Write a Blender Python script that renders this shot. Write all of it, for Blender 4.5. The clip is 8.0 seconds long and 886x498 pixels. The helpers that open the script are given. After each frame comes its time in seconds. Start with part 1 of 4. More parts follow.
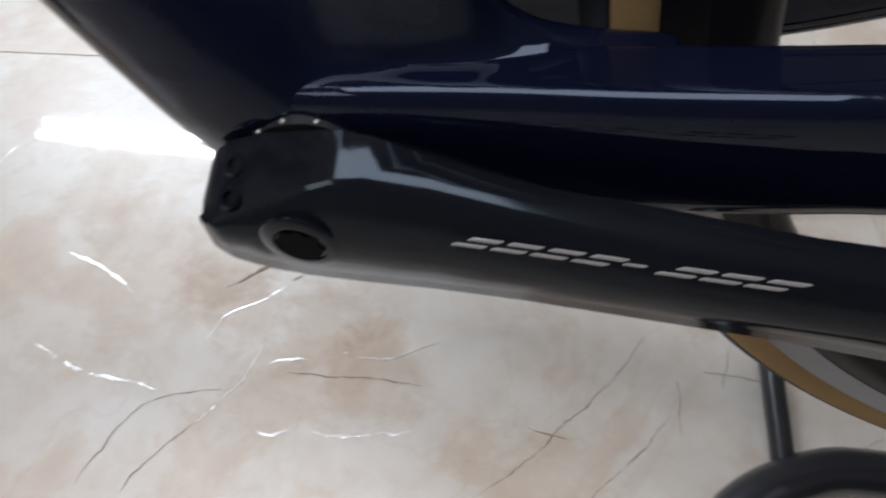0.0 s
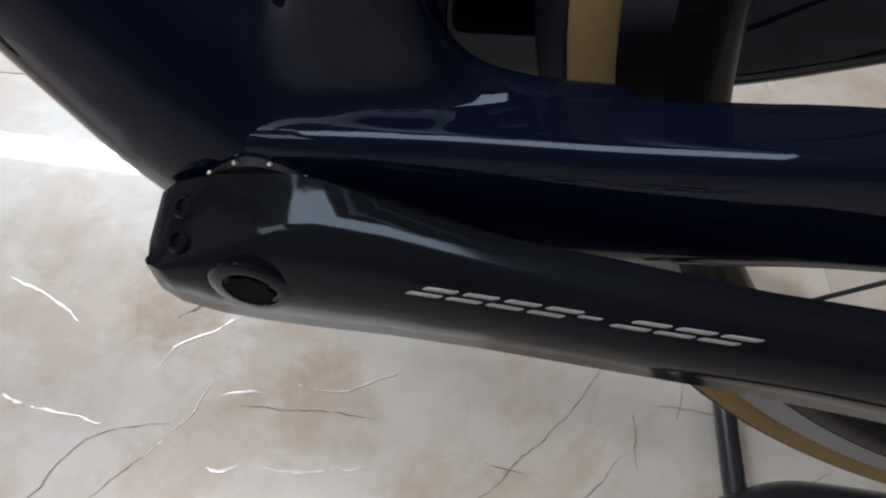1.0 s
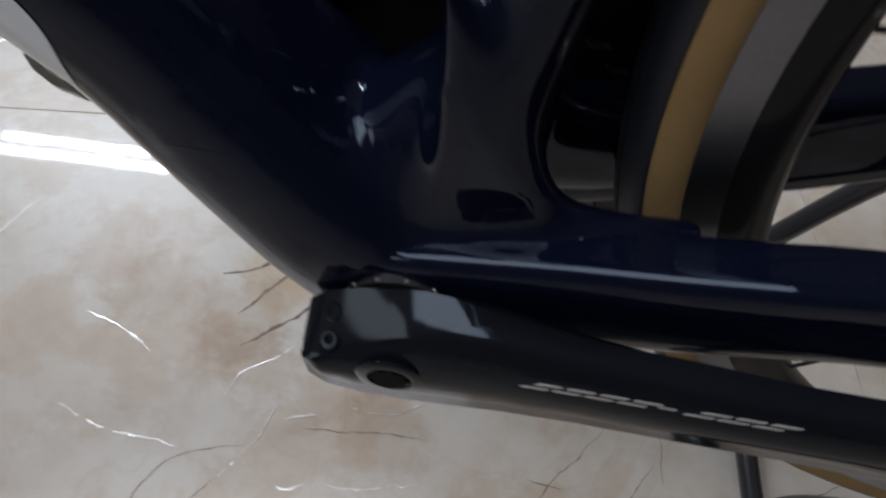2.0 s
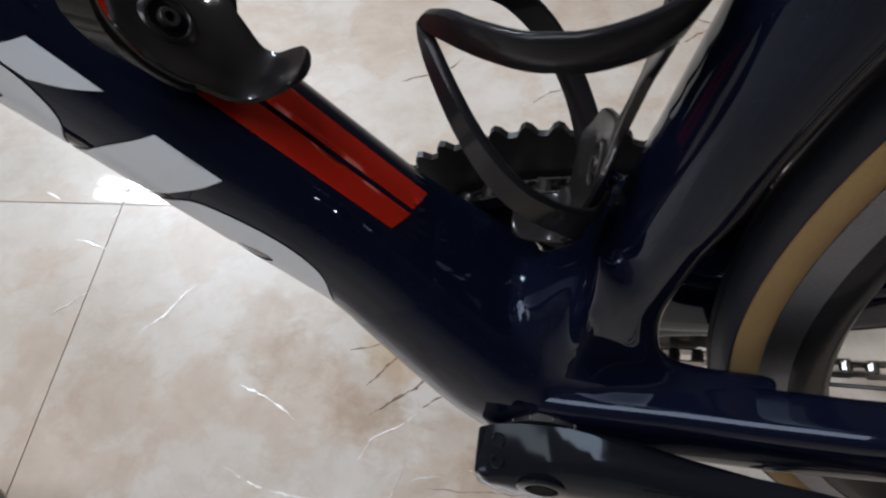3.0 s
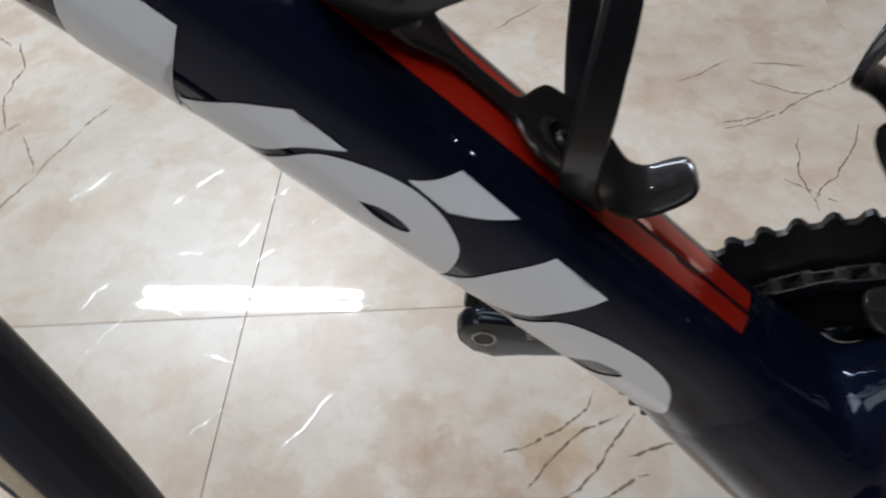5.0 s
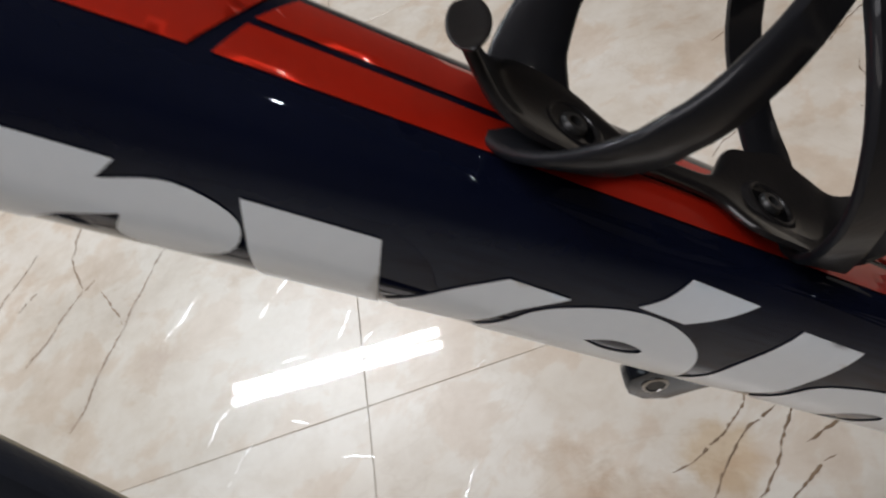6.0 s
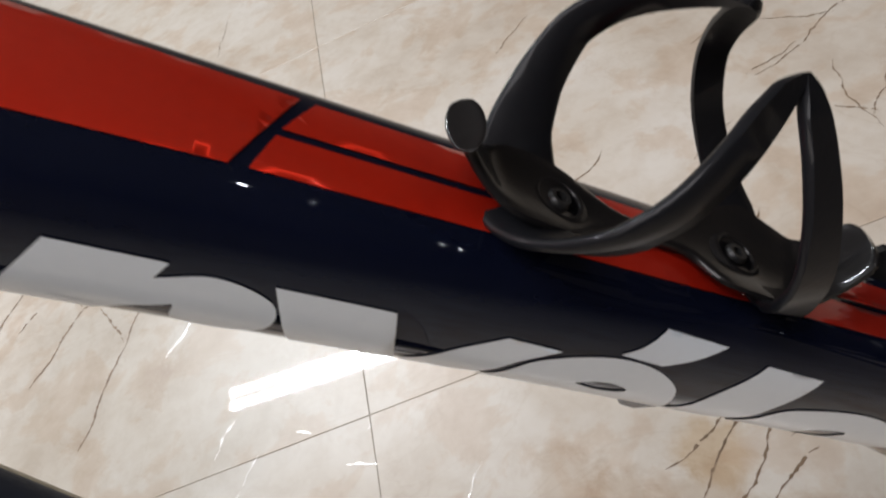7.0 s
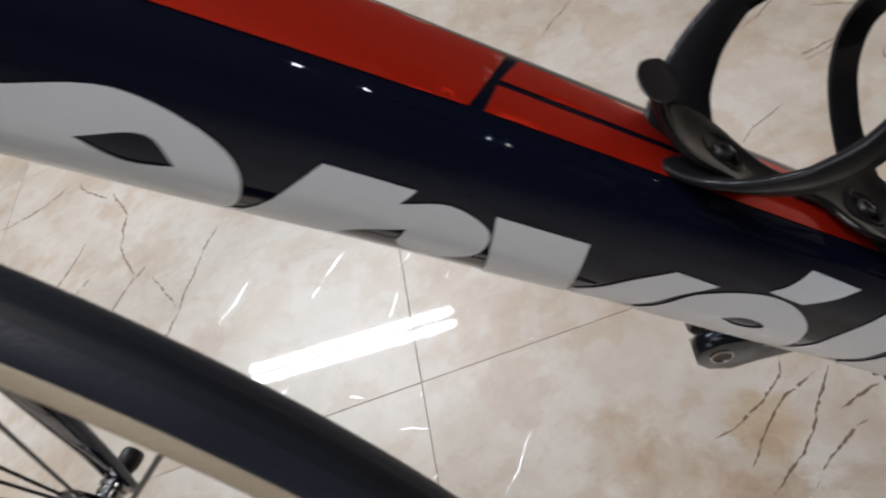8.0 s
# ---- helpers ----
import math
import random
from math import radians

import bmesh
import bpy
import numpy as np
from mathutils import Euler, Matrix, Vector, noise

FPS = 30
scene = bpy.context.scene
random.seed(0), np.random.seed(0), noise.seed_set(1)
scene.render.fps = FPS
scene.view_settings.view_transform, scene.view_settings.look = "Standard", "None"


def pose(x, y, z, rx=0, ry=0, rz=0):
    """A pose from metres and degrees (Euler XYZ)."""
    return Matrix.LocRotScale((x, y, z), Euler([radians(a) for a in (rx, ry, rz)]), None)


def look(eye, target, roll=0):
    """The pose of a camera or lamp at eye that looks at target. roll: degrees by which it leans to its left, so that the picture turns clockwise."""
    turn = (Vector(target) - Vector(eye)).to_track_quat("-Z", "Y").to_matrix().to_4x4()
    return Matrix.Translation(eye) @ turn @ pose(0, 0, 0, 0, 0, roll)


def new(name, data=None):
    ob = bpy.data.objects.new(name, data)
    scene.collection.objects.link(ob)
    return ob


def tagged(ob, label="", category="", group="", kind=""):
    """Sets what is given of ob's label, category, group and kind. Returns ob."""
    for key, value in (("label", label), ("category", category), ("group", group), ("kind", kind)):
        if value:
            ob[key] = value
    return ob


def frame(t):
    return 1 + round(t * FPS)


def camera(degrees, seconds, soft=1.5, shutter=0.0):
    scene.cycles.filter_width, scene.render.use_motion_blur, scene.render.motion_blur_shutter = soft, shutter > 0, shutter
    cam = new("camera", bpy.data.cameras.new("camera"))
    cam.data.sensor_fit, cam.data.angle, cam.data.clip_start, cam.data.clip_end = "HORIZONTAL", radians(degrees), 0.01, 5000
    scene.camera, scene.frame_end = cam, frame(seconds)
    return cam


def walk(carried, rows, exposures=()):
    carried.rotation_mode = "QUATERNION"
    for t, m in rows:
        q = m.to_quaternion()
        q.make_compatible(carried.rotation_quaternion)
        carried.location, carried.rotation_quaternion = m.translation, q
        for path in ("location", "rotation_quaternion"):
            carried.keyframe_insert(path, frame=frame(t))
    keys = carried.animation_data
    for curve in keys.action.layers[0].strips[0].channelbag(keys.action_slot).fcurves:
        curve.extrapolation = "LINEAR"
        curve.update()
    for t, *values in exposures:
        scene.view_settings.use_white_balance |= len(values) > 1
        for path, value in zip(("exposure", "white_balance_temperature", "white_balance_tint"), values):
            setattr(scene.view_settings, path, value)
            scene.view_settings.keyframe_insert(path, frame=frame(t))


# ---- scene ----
cam = camera(64.6, 8.0, soft=2.2, shutter=0.5)
PATH = [
    (0, (0.07, -0.157, 0.454), (-0.113, 0.881, -1.246), 0.3),
    (0.2, (0.0690, -0.1512, 0.4541), (0.0107, 0.4705, -0.5706), 3.09),
    (0.5, (0.071, -0.15, 0.45), (-0.032, 0.945, -1.22), 4.3),
    (1, (0.07, -0.15, 0.455), (-0.011, 0.959, -1.207), 5.9),
    (1.2, (0.069, -0.149, 0.457), (0.002, 0.961, -1.205), 6.6),
    (2.3, (0.02, -0.152, 0.546), (-0.071, 0.925, -1.137), 4.8),
    (2.5, (0.013, -0.152, 0.573), (-0.137, 0.938, -1.097), 2.0),
    (2.7, (0.0073, -0.1536, 0.5935), (-0.1344, 0.5013, -0.4019), -2.32),
    (3, (0.0, -0.156, 0.609), (-0.261, 0.942, -1.043), -3.6),
    (3.3, (-0.0091, -0.1481, 0.6109), (-0.1559, 0.5086, -0.3827), -3.16),
    (3.5, (-0.017, -0.145, 0.616), (-0.299, 0.938, -1.042), -6.1),
    (3.7, (-0.0259, -0.1475, 0.6278), (-0.2095, 0.4788, -0.3792), -6.59),
    (4, (-0.044, -0.155, 0.655), (-0.341, 0.929, -0.999), -6.3),
    (4.2, (-0.063, -0.162, 0.67), (-0.377, 0.924, -0.98), -7.1),
    (5.3, (-0.1295, -0.1591, 0.6040), (-0.3437, 0.6342, -0.2705), -13.12),
    (5.5, (-0.1396, -0.1476, 0.6105), (-0.3755, 0.6467, -0.2575), -18.40),
    (5.7, (-0.1500, -0.1388, 0.6218), (-0.4081, 0.6417, -0.2524), -24.56),
    (5.9, (-0.1563, -0.1293, 0.6307), (-0.4311, 0.6536, -0.2362), -28.13),
    (6, (-0.1577, -0.1277, 0.6359), (-0.4390, 0.6568, -0.2275), -29.79),
    (6.2, (-0.1599, -0.1309, 0.6403), (-0.4535, 0.6532, -0.2194), -31.51),
    (6.5, (-0.1648, -0.1329, 0.6408), (-0.4581, 0.6598, -0.2111), -34.14),
    (6.7, (-0.1614, -0.1362, 0.6452), (-0.4490, 0.6434, -0.2205), -35.13),
    (7, (-0.1509, -0.1285, 0.6647), (-0.4195, 0.6475, -0.2104), -31.42),
    (7.2, (-0.1533, -0.1348, 0.6716), (-0.4203, 0.6384, -0.2064), -31.42),
    (7.4, (-0.1574, -0.1422, 0.6731), (-0.4247, 0.6260, -0.2092), -31.47),
    (7.5, (-0.1610, -0.1423, 0.6737), (-0.4315, 0.6244, -0.2089), -31.23),
    (7.7, (-0.1770, -0.1428, 0.6785), (-0.4530, 0.6053, -0.2184), -31.91),
    (8, (-0.1942, -0.1513, 0.6926), (-0.4890, 0.6066, -0.1899), -31.67),
]
EXPOSURE = [(0.0, -0.05, 6050, 13), (0.5, -0.02, 6100, 12), (1.2, -0.25, 6100, 12), (2.3, -0.64, 6050, 13), (2.6, -0.64, 6050, 13), (3.0, -0.22, 6100, 13), (4.2, -0.13, 6150, 13), (5.3, -0.30, 6300, 12), (7.0, -0.26, 6600, 14), (8.0, -0.42, 6450, 14)]
walk(cam, [(t, look(eye, target, roll)) for t, eye, target, roll in PATH], EXPOSURE)

# ---- world and light ----
world = bpy.data.worlds.new("room_air")
world.use_nodes = True
world.node_tree.nodes["Background"].inputs[0].default_value = (0.9, 0.95, 1.0, 1)
world.node_tree.nodes["Background"].inputs[1].default_value = 0.02
scene.world = world


CEIL = 2.46
def area(name, place, size, power, colour=(1, 0.97, 0.93), turn=0.0):
    data = bpy.data.lights.new(name, "AREA")
    data.shape, data.size, data.size_y, data.energy, data.color = "RECTANGLE", size[0], size[1], power, colour
    ob = new(name, data)
    ob.matrix_world = pose(*place, 0, 0, turn)
    return ob


# twin tubes of the batten that mirrors in the floor
COOL, PALE, NEUTRAL = (0.87, 0.955, 1.0), (0.97, 0.97, 1.0), (1.0, 0.955, 0.90)
area("lamp_tube_light", (-1.84, 2.021, 2.395), (1.28, 0.046), 42, COOL, 2.5)
area("lamp_tube_light", (-1.83, 1.931, 2.395), (1.28, 0.046), 42, COOL, 2.5)
# broad panel guessed from the crank's reflection; the corner panel is an added fill
area("lamp_panel_light", (-0.95, -0.40, 2.395), (2.2, 1.1), 58, PALE, 0)
area("lamp_panel_light", (-3.2, -1.7, 2.395), (1.5, 1.3), 24, NEUTRAL, 0)
# small square downlights in a row
SPOTS = ((2.17, 0.30), (2.78, 0.34), (4.70, -0.40), (5.18, -0.46))
for x, y in SPOTS:
    area("lamp_spot_light", (x, y, 2.395), (0.07, 0.07), 5, NEUTRAL, 0)


# ---- materials ----
def material(name):
    m = bpy.data.materials.new(name)
    m.use_nodes = True
    return m, m.node_tree, m.node_tree.nodes["Principled BSDF"]


def link(nt, a, b):
    nt.links.new(a, b)


def noise_node(nt, scale, detail=4.0, rough=0.6, dist=0.0):
    co = nt.nodes.new("ShaderNodeTexCoord")
    n = nt.nodes.new("ShaderNodeTexNoise")
    n.inputs["Scale"].default_value, n.inputs["Detail"].default_value = scale, detail
    n.inputs["Roughness"].default_value, n.inputs["Distortion"].default_value = rough, dist
    link(nt, co.outputs["Object"], n.inputs["Vector"])
    return n


def ramp(nt, source, stops):
    r = nt.nodes.new("ShaderNodeValToRGB")
    while len(r.color_ramp.elements) < len(stops):
        r.color_ramp.elements.new(0.5)
    for e, (p, c) in zip(r.color_ramp.elements, stops):
        e.position, e.color = p, (*c, 1)
    link(nt, source, r.inputs[0])
    return r


def scaled(nt, source, low, high):
    m = nt.nodes.new("ShaderNodeMapRange")
    m.inputs["To Min"].default_value, m.inputs["To Max"].default_value = low, high
    link(nt, source, m.inputs["Value"])
    return m


def bump(nt, p, source, strength, distance):
    b = nt.nodes.new("ShaderNodeBump")
    b.inputs["Strength"].default_value, b.inputs["Distance"].default_value = strength, distance
    link(nt, source, b.inputs["Height"])
    link(nt, b.outputs[0], p.inputs["Normal"])


def simple(name, dark, light, rough, metal=0.0, coat=0.0, coat_rough=0.03, scale=60.0, relief=0.0, spec=0.5, spread=0.08, tint=(1, 1, 1)):
    """A surface that wanders between two colours at two scales, with a little uneven gloss."""
    m, nt, p = material(name)
    big, fine = noise_node(nt, scale * 0.12, 3), noise_node(nt, scale * 4, 3)
    mix = nt.nodes.new("ShaderNodeMath")
    mix.operation = "MULTIPLY_ADD"
    mix.inputs[1].default_value = 0.35
    link(nt, fine.outputs[0], mix.inputs[0])
    half = scaled(nt, big.outputs[0], 0.0, 0.65)
    link(nt, half.outputs[0], mix.inputs[2])
    c = ramp(nt, mix.outputs[0], [(0.3, dark), (0.7, light)])
    link(nt, c.outputs[0], p.inputs["Base Color"])
    r = scaled(nt, big.outputs[0], max(rough - spread, 0.02), rough + spread)
    link(nt, r.outputs[0], p.inputs["Roughness"])
    p.inputs["Metallic"].default_value, p.inputs["Coat Weight"].default_value = metal, coat
    p.inputs["Coat Roughness"].default_value, p.inputs["Specular IOR Level"].default_value = coat_rough, spec
    p.inputs["Specular Tint"].default_value = (*tint, 1)
    if relief:
        bump(nt, p, fine.outputs[0], 0.4, relief)
    return m


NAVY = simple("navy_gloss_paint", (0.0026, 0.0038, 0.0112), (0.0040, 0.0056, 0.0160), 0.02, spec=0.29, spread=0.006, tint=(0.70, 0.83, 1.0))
RED = simple("red_metallic_gloss_paint", (0.78, 0.028, 0.011), (0.90, 0.038, 0.014), 0.30, metal=0.68, coat=1.0, coat_rough=0.02, spec=0.1)
WHITE = simple("white_paint", (0.66, 0.73, 0.79), (0.72, 0.79, 0.85), 0.40, coat=0.5, coat_rough=0.12)
CARBON = simple("satin_black_carbon", (0.0062, 0.0066, 0.0080), (0.0092, 0.0096, 0.0115), 0.40, coat=0.2, coat_rough=0.06, scale=90, relief=0.0003, spec=0.08)
SHELL = simple("polished_black_carbon", (0.0066, 0.0062, 0.0066), (0.0098, 0.0092, 0.0096), 0.35, coat=0.42, coat_rough=0.05, scale=90, relief=0.0002, spec=0.1)
CRANK = simple("black_anodised_aluminium", (0.0052, 0.0060, 0.0084), (0.0074, 0.0086, 0.0118), 0.10, scale=80, spec=0.25, spread=0.03, tint=(0.72, 0.87, 1.0))
BLACK = simple("black_plastic", (0.006, 0.006, 0.007), (0.012, 0.012, 0.013), 0.45)
RUBBER = simple("black_tyre_rubber", (0.0085, 0.0112, 0.019), (0.016, 0.0205, 0.033), 0.5, scale=120, relief=0.0006, spec=0.35)
SLICK = simple("worn_slick_rubber", (0.0060, 0.0078, 0.0128), (0.0105, 0.0130, 0.0200), 0.58, scale=120, relief=0.0004, spec=0.30)
TAN = simple("tan_cotton_sidewall", (0.27, 0.175, 0.068), (0.37, 0.25, 0.105), 0.75, scale=160, relief=0.0006)
CREAM = simple("pale_cream_sidewall", (0.35, 0.30, 0.215), (0.48, 0.42, 0.315), 0.75, scale=160, relief=0.0006)
ALLOY = simple("polished_silver_alloy", (0.30, 0.305, 0.315), (0.44, 0.445, 0.455), 0.13, metal=1.0, scale=140, spread=0.04)
TRACK = simple("grey_brake_track", (0.15, 0.16, 0.18), (0.23, 0.24, 0.265), 0.30, metal=1.0, scale=140)
CHROME = simple("dark_chrome", (0.20, 0.21, 0.22), (0.30, 0.31, 0.32), 0.16, metal=1.0, scale=140)
STEEL = simple("oily_steel", (0.28, 0.27, 0.26), (0.46, 0.45, 0.43), 0.28, metal=1.0, scale=200)
DARKSTEEL = simple("blackened_steel", (0.015, 0.015, 0.016), (0.04, 0.04, 0.04), 0.38, metal=0.6, scale=150)
LETTER = simple("silver_print", (0.30, 0.30, 0.30), (0.40, 0.40, 0.39), 0.40, metal=0.3)
ENAMEL = simple("black_enamel_tube", (0.009, 0.010, 0.014), (0.016, 0.017, 0.022), 0.30, coat=0.6, coat_rough=0.15)
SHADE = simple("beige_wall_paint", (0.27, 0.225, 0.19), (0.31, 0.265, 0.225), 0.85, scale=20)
PAINT = simple("white_wall_paint", (0.70, 0.68, 0.64), (0.76, 0.74, 0.70), 0.85, scale=20)
DIM = simple("dull_ceiling_paint", (0.36, 0.345, 0.32), (0.41, 0.395, 0.37), 0.85, scale=20)
# flat black for discs that stand in for shade inside recesses
RECESS_SHADE = simple("recess_shade_black", (0.0015, 0.0015, 0.002), (0.003, 0.003, 0.004), 0.6, spec=0.03)
GROUT = simple("grey_grout", (0.34, 0.305, 0.26), (0.44, 0.40, 0.345), 0.8, scale=300)


def tile_noise(nt, scale, detail=4.0, rough=0.6, dist=0.0):
    """Noise in world place, shifted for each tile."""
    geo, info = nt.nodes.new("ShaderNodeNewGeometry"), nt.nodes.new("ShaderNodeObjectInfo")
    k = nt.nodes.new("ShaderNodeMath")
    k.operation, k.inputs[1].default_value = "MULTIPLY", 7.0
    link(nt, info.outputs["Random"], k.inputs[0])
    add = nt.nodes.new("ShaderNodeVectorMath")
    link(nt, geo.outputs["Position"], add.inputs[0])
    link(nt, k.outputs[0], add.inputs[1])
    n = nt.nodes.new("ShaderNodeTexNoise")
    n.inputs["Scale"].default_value, n.inputs["Detail"].default_value = scale, detail
    n.inputs["Roughness"].default_value, n.inputs["Distortion"].default_value = rough, dist
    link(nt, add.outputs[0], n.inputs["Vector"])
    return n


def marble_material():
    m, nt, p = material("polished_beige_marble")
    cloud = tile_noise(nt, 5.0, 5, 0.58, 0.25)
    mottle = tile_noise(nt, 28.0, 5, 0.65, 0.3)
    speck = tile_noise(nt, 320.0, 2)
    base = ramp(nt, cloud.outputs[0], [(0.28, (0.52, 0.445, 0.365)), (0.46, (0.62, 0.56, 0.48)), (0.66, (0.68, 0.635, 0.57))])
    over = ramp(nt, mottle.outputs[0], [(0.30, (0.84, 0.78, 0.72)), (0.58, (1.0, 1.0, 1.0))])
    mul = nt.nodes.new("ShaderNodeMixRGB")
    mul.blend_type, mul.inputs[0].default_value = "MULTIPLY", 0.6
    link(nt, base.outputs[0], mul.inputs[1])
    link(nt, over.outputs[0], mul.inputs[2])
    # thin hairline veins: the zero crossings of a warped noise
    hair = tile_noise(nt, 3.2, 5, 0.55, 1.2)
    off = nt.nodes.new("ShaderNodeMath")
    off.operation = "SUBTRACT"
    off.inputs[1].default_value = 0.5
    link(nt, hair.outputs[0], off.inputs[0])
    ab = nt.nodes.new("ShaderNodeMath")
    ab.operation = "ABSOLUTE"
    link(nt, off.outputs[0], ab.inputs[0])
    line = ramp(nt, ab.outputs[0], [(0.0, (0.80, 0.74, 0.68)), (0.008, (1, 1, 1))])
    mul2 = nt.nodes.new("ShaderNodeMixRGB")
    mul2.blend_type, mul2.inputs[0].default_value = "MULTIPLY", 0.22
    # pinkish-brown blotches with fairly crisp edges
    blot = tile_noise(nt, 11.0, 6, 0.60, 0.35)
    tone = ramp(nt, blot.outputs[0], [(0.50, (1.0, 1.0, 1.0)), (0.55, (0.935, 0.865, 0.805)), (0.66, (0.87, 0.775, 0.70))])
    mul4 = nt.nodes.new("ShaderNodeMixRGB")
    mul4.blend_type, mul4.inputs[0].default_value = "MULTIPLY", 0.8
    link(nt, mul.outputs[0], mul4.inputs[1])
    link(nt, tone.outputs[0], mul4.inputs[2])
    link(nt, mul4.outputs[0], mul2.inputs[1])
    link(nt, line.outputs[0], mul2.inputs[2])
    # a painted dimming field, then stains in the stone, ragged at their edges: an ochre one, and drab brown ones
    geo = nt.nodes.new("ShaderNodeNewGeometry")
    colour = mul2.outputs[0]
    drab = (0.85, 0.78, 0.71)
    # first entry: a broad grey field painted in to dim the lamplit floor
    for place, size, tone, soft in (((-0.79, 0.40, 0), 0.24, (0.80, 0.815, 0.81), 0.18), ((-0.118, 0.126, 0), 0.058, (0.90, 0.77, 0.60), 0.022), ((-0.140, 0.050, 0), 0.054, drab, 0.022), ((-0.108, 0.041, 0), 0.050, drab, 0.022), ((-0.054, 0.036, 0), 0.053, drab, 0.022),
                              ((-0.012, 0.009, 0), 0.058, drab, 0.022), ((-0.255, 0.124, 0), 0.062, drab, 0.022), ((-0.215, 0.100, 0), 0.055, drab, 0.022), ((-0.136, 0.079, 0), 0.062, drab, 0.022), ((-0.375, 0.034, 0), 0.070, drab, 0.022)):
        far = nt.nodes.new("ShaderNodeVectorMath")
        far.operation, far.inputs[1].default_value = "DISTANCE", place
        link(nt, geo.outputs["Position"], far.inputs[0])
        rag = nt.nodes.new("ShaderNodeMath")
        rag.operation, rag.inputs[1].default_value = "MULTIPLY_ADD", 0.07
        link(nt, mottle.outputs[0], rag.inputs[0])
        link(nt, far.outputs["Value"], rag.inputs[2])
        stain_or_dim = ramp(nt, rag.outputs[0], [(size, tone), (size + soft, (1, 1, 1))])
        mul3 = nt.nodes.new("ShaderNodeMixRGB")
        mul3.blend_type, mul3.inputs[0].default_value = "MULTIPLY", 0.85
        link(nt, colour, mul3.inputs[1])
        link(nt, stain_or_dim.outputs[0], mul3.inputs[2])
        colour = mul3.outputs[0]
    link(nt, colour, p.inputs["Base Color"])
    r = scaled(nt, mottle.outputs[0], 0.33, 0.43)
    link(nt, r.outputs[0], p.inputs["Roughness"])
    p.inputs["Coat Weight"].default_value, p.inputs["Coat Roughness"].default_value = 1.0, 0.028
    p.inputs["Coat IOR"].default_value = 1.5
    p.inputs["Specular IOR Level"].default_value = 0.8
    bump(nt, p, speck.outputs[0], 0.05, 0.0002)
    return m


MARBLE = marble_material()
# same veins twice: dull brown, then with the lamp's glint paled into the colour
OCHRE = simple("dull_brown_vein", (0.13, 0.085, 0.05), (0.28, 0.19, 0.12), 0.45, scale=260)
VEIN = simple("glint_paled_vein", (0.34, 0.28, 0.21), (0.74, 0.68, 0.60), 0.5, coat=1.0, coat_rough=0.29, scale=260, relief=0.0004)
VEIN.node_tree.nodes["Principled BSDF"].inputs["Coat IOR"].default_value = 6.0


# ---- mesh helpers ----
def finish(bm, angle=40):
    bmesh.ops.recalc_face_normals(bm, faces=bm.faces)
    for f in bm.faces:
        f.smooth = True
    return angle


def part(name, bm, mat, parent=None, label="", angle=40):
    """One mesh object from a bmesh, under a thing or under a part."""
    finish(bm)
    me = bpy.data.meshes.new(name)
    bm.to_mesh(me)
    bm.free()
    me.set_sharp_from_angle(angle=radians(angle))
    me.materials.append(mat)
    ob = new(name, me)
    if parent:
        ob.parent = parent
        ob.matrix_parent_inverse = Matrix.Translation(-parent.location)
    if label:
        ob["label"] = label
    return ob


def rings(bm, sections, closed=False, caps=True):
    """Skin over a row of rings with equal numbers of points."""
    rows = [[bm.verts.new(p) for p in sec] for sec in sections]
    pairs = list(zip(rows, rows[1:])) + ([(rows[-1], rows[0])] if closed else [])
    n = len(rows[0])
    for a, b in pairs:
        for i in range(n):
            bm.faces.new((a[i], a[(i + 1) % n], b[(i + 1) % n], b[i]))
    if caps and not closed:
        bm.faces.new(rows[0])
        bm.faces.new(list(reversed(rows[-1])))
    return bm


def spline(points, steps):
    """A smooth line through the points (Catmull-Rom)."""
    pts = [Vector(p) for p in points]
    pts = [2 * pts[0] - pts[1]] + pts + [2 * pts[-1] - pts[-2]]
    out = []
    for a, b, c, d in zip(pts, pts[1:], pts[2:], pts[3:]):
        for k in range(steps):
            t = k / steps
            out.append(0.5 * (2 * b + (c - a) * t + (2 * a - 5 * b + 4 * c - d) * t * t + (3 * b - a - 3 * c + d) * t ** 3))
    return out + [pts[-2]]


def eased(rows, steps):
    """Rows of numbers with smooth rows set between them."""
    rows = np.array(rows, float)
    rows = np.vstack((2 * rows[0] - rows[1], rows, 2 * rows[-1] - rows[-2]))
    out = []
    for a, b, c, d in zip(rows, rows[1:], rows[2:], rows[3:]):
        for k in range(steps):
            t = k / steps
            out.append(tuple(0.5 * (2 * b + (c - a) * t + (2 * a - 5 * b + 4 * c - d) * t * t + (3 * b - a - 3 * c + d) * t ** 3)))
    return out + [tuple(rows[-2])]


def tube(bm, path, radius, sides=12, closed=False, caps=True, flat=1.0, up=None):
    """A round or flattened bar along a path; radius is a number or one for each point."""
    path = [Vector(p) for p in path]
    n = len(path)
    secs = []
    side = None
    for i, p in enumerate(path):
        a = path[(i - 1) % n] if closed or i else p
        b = path[(i + 1) % n] if closed or i < n - 1 else p
        d = (b - a).normalized()
        if side is None:
            ref = Vector(up) if up else (Vector((0, 0, 1)) if abs(d.z) < 0.9 else Vector((1, 0, 0)))
            side = d.cross(ref).normalized()
        else:
            side = (side - d * side.dot(d)).normalized()
        other = side.cross(d)
        r = radius[i] if isinstance(radius, (list, tuple)) else radius
        secs.append([p + side * (r * math.cos(2 * math.pi * k / sides)) + other * (r * flat * math.sin(2 * math.pi * k / sides)) for k in range(sides)])
    return rings(bm, secs, closed, caps)


def cylinder(bm, a, b, radius, sides=20, radius2=None):
    return tube(bm, [a, b], [radius, radius if radius2 is None else radius2], sides)


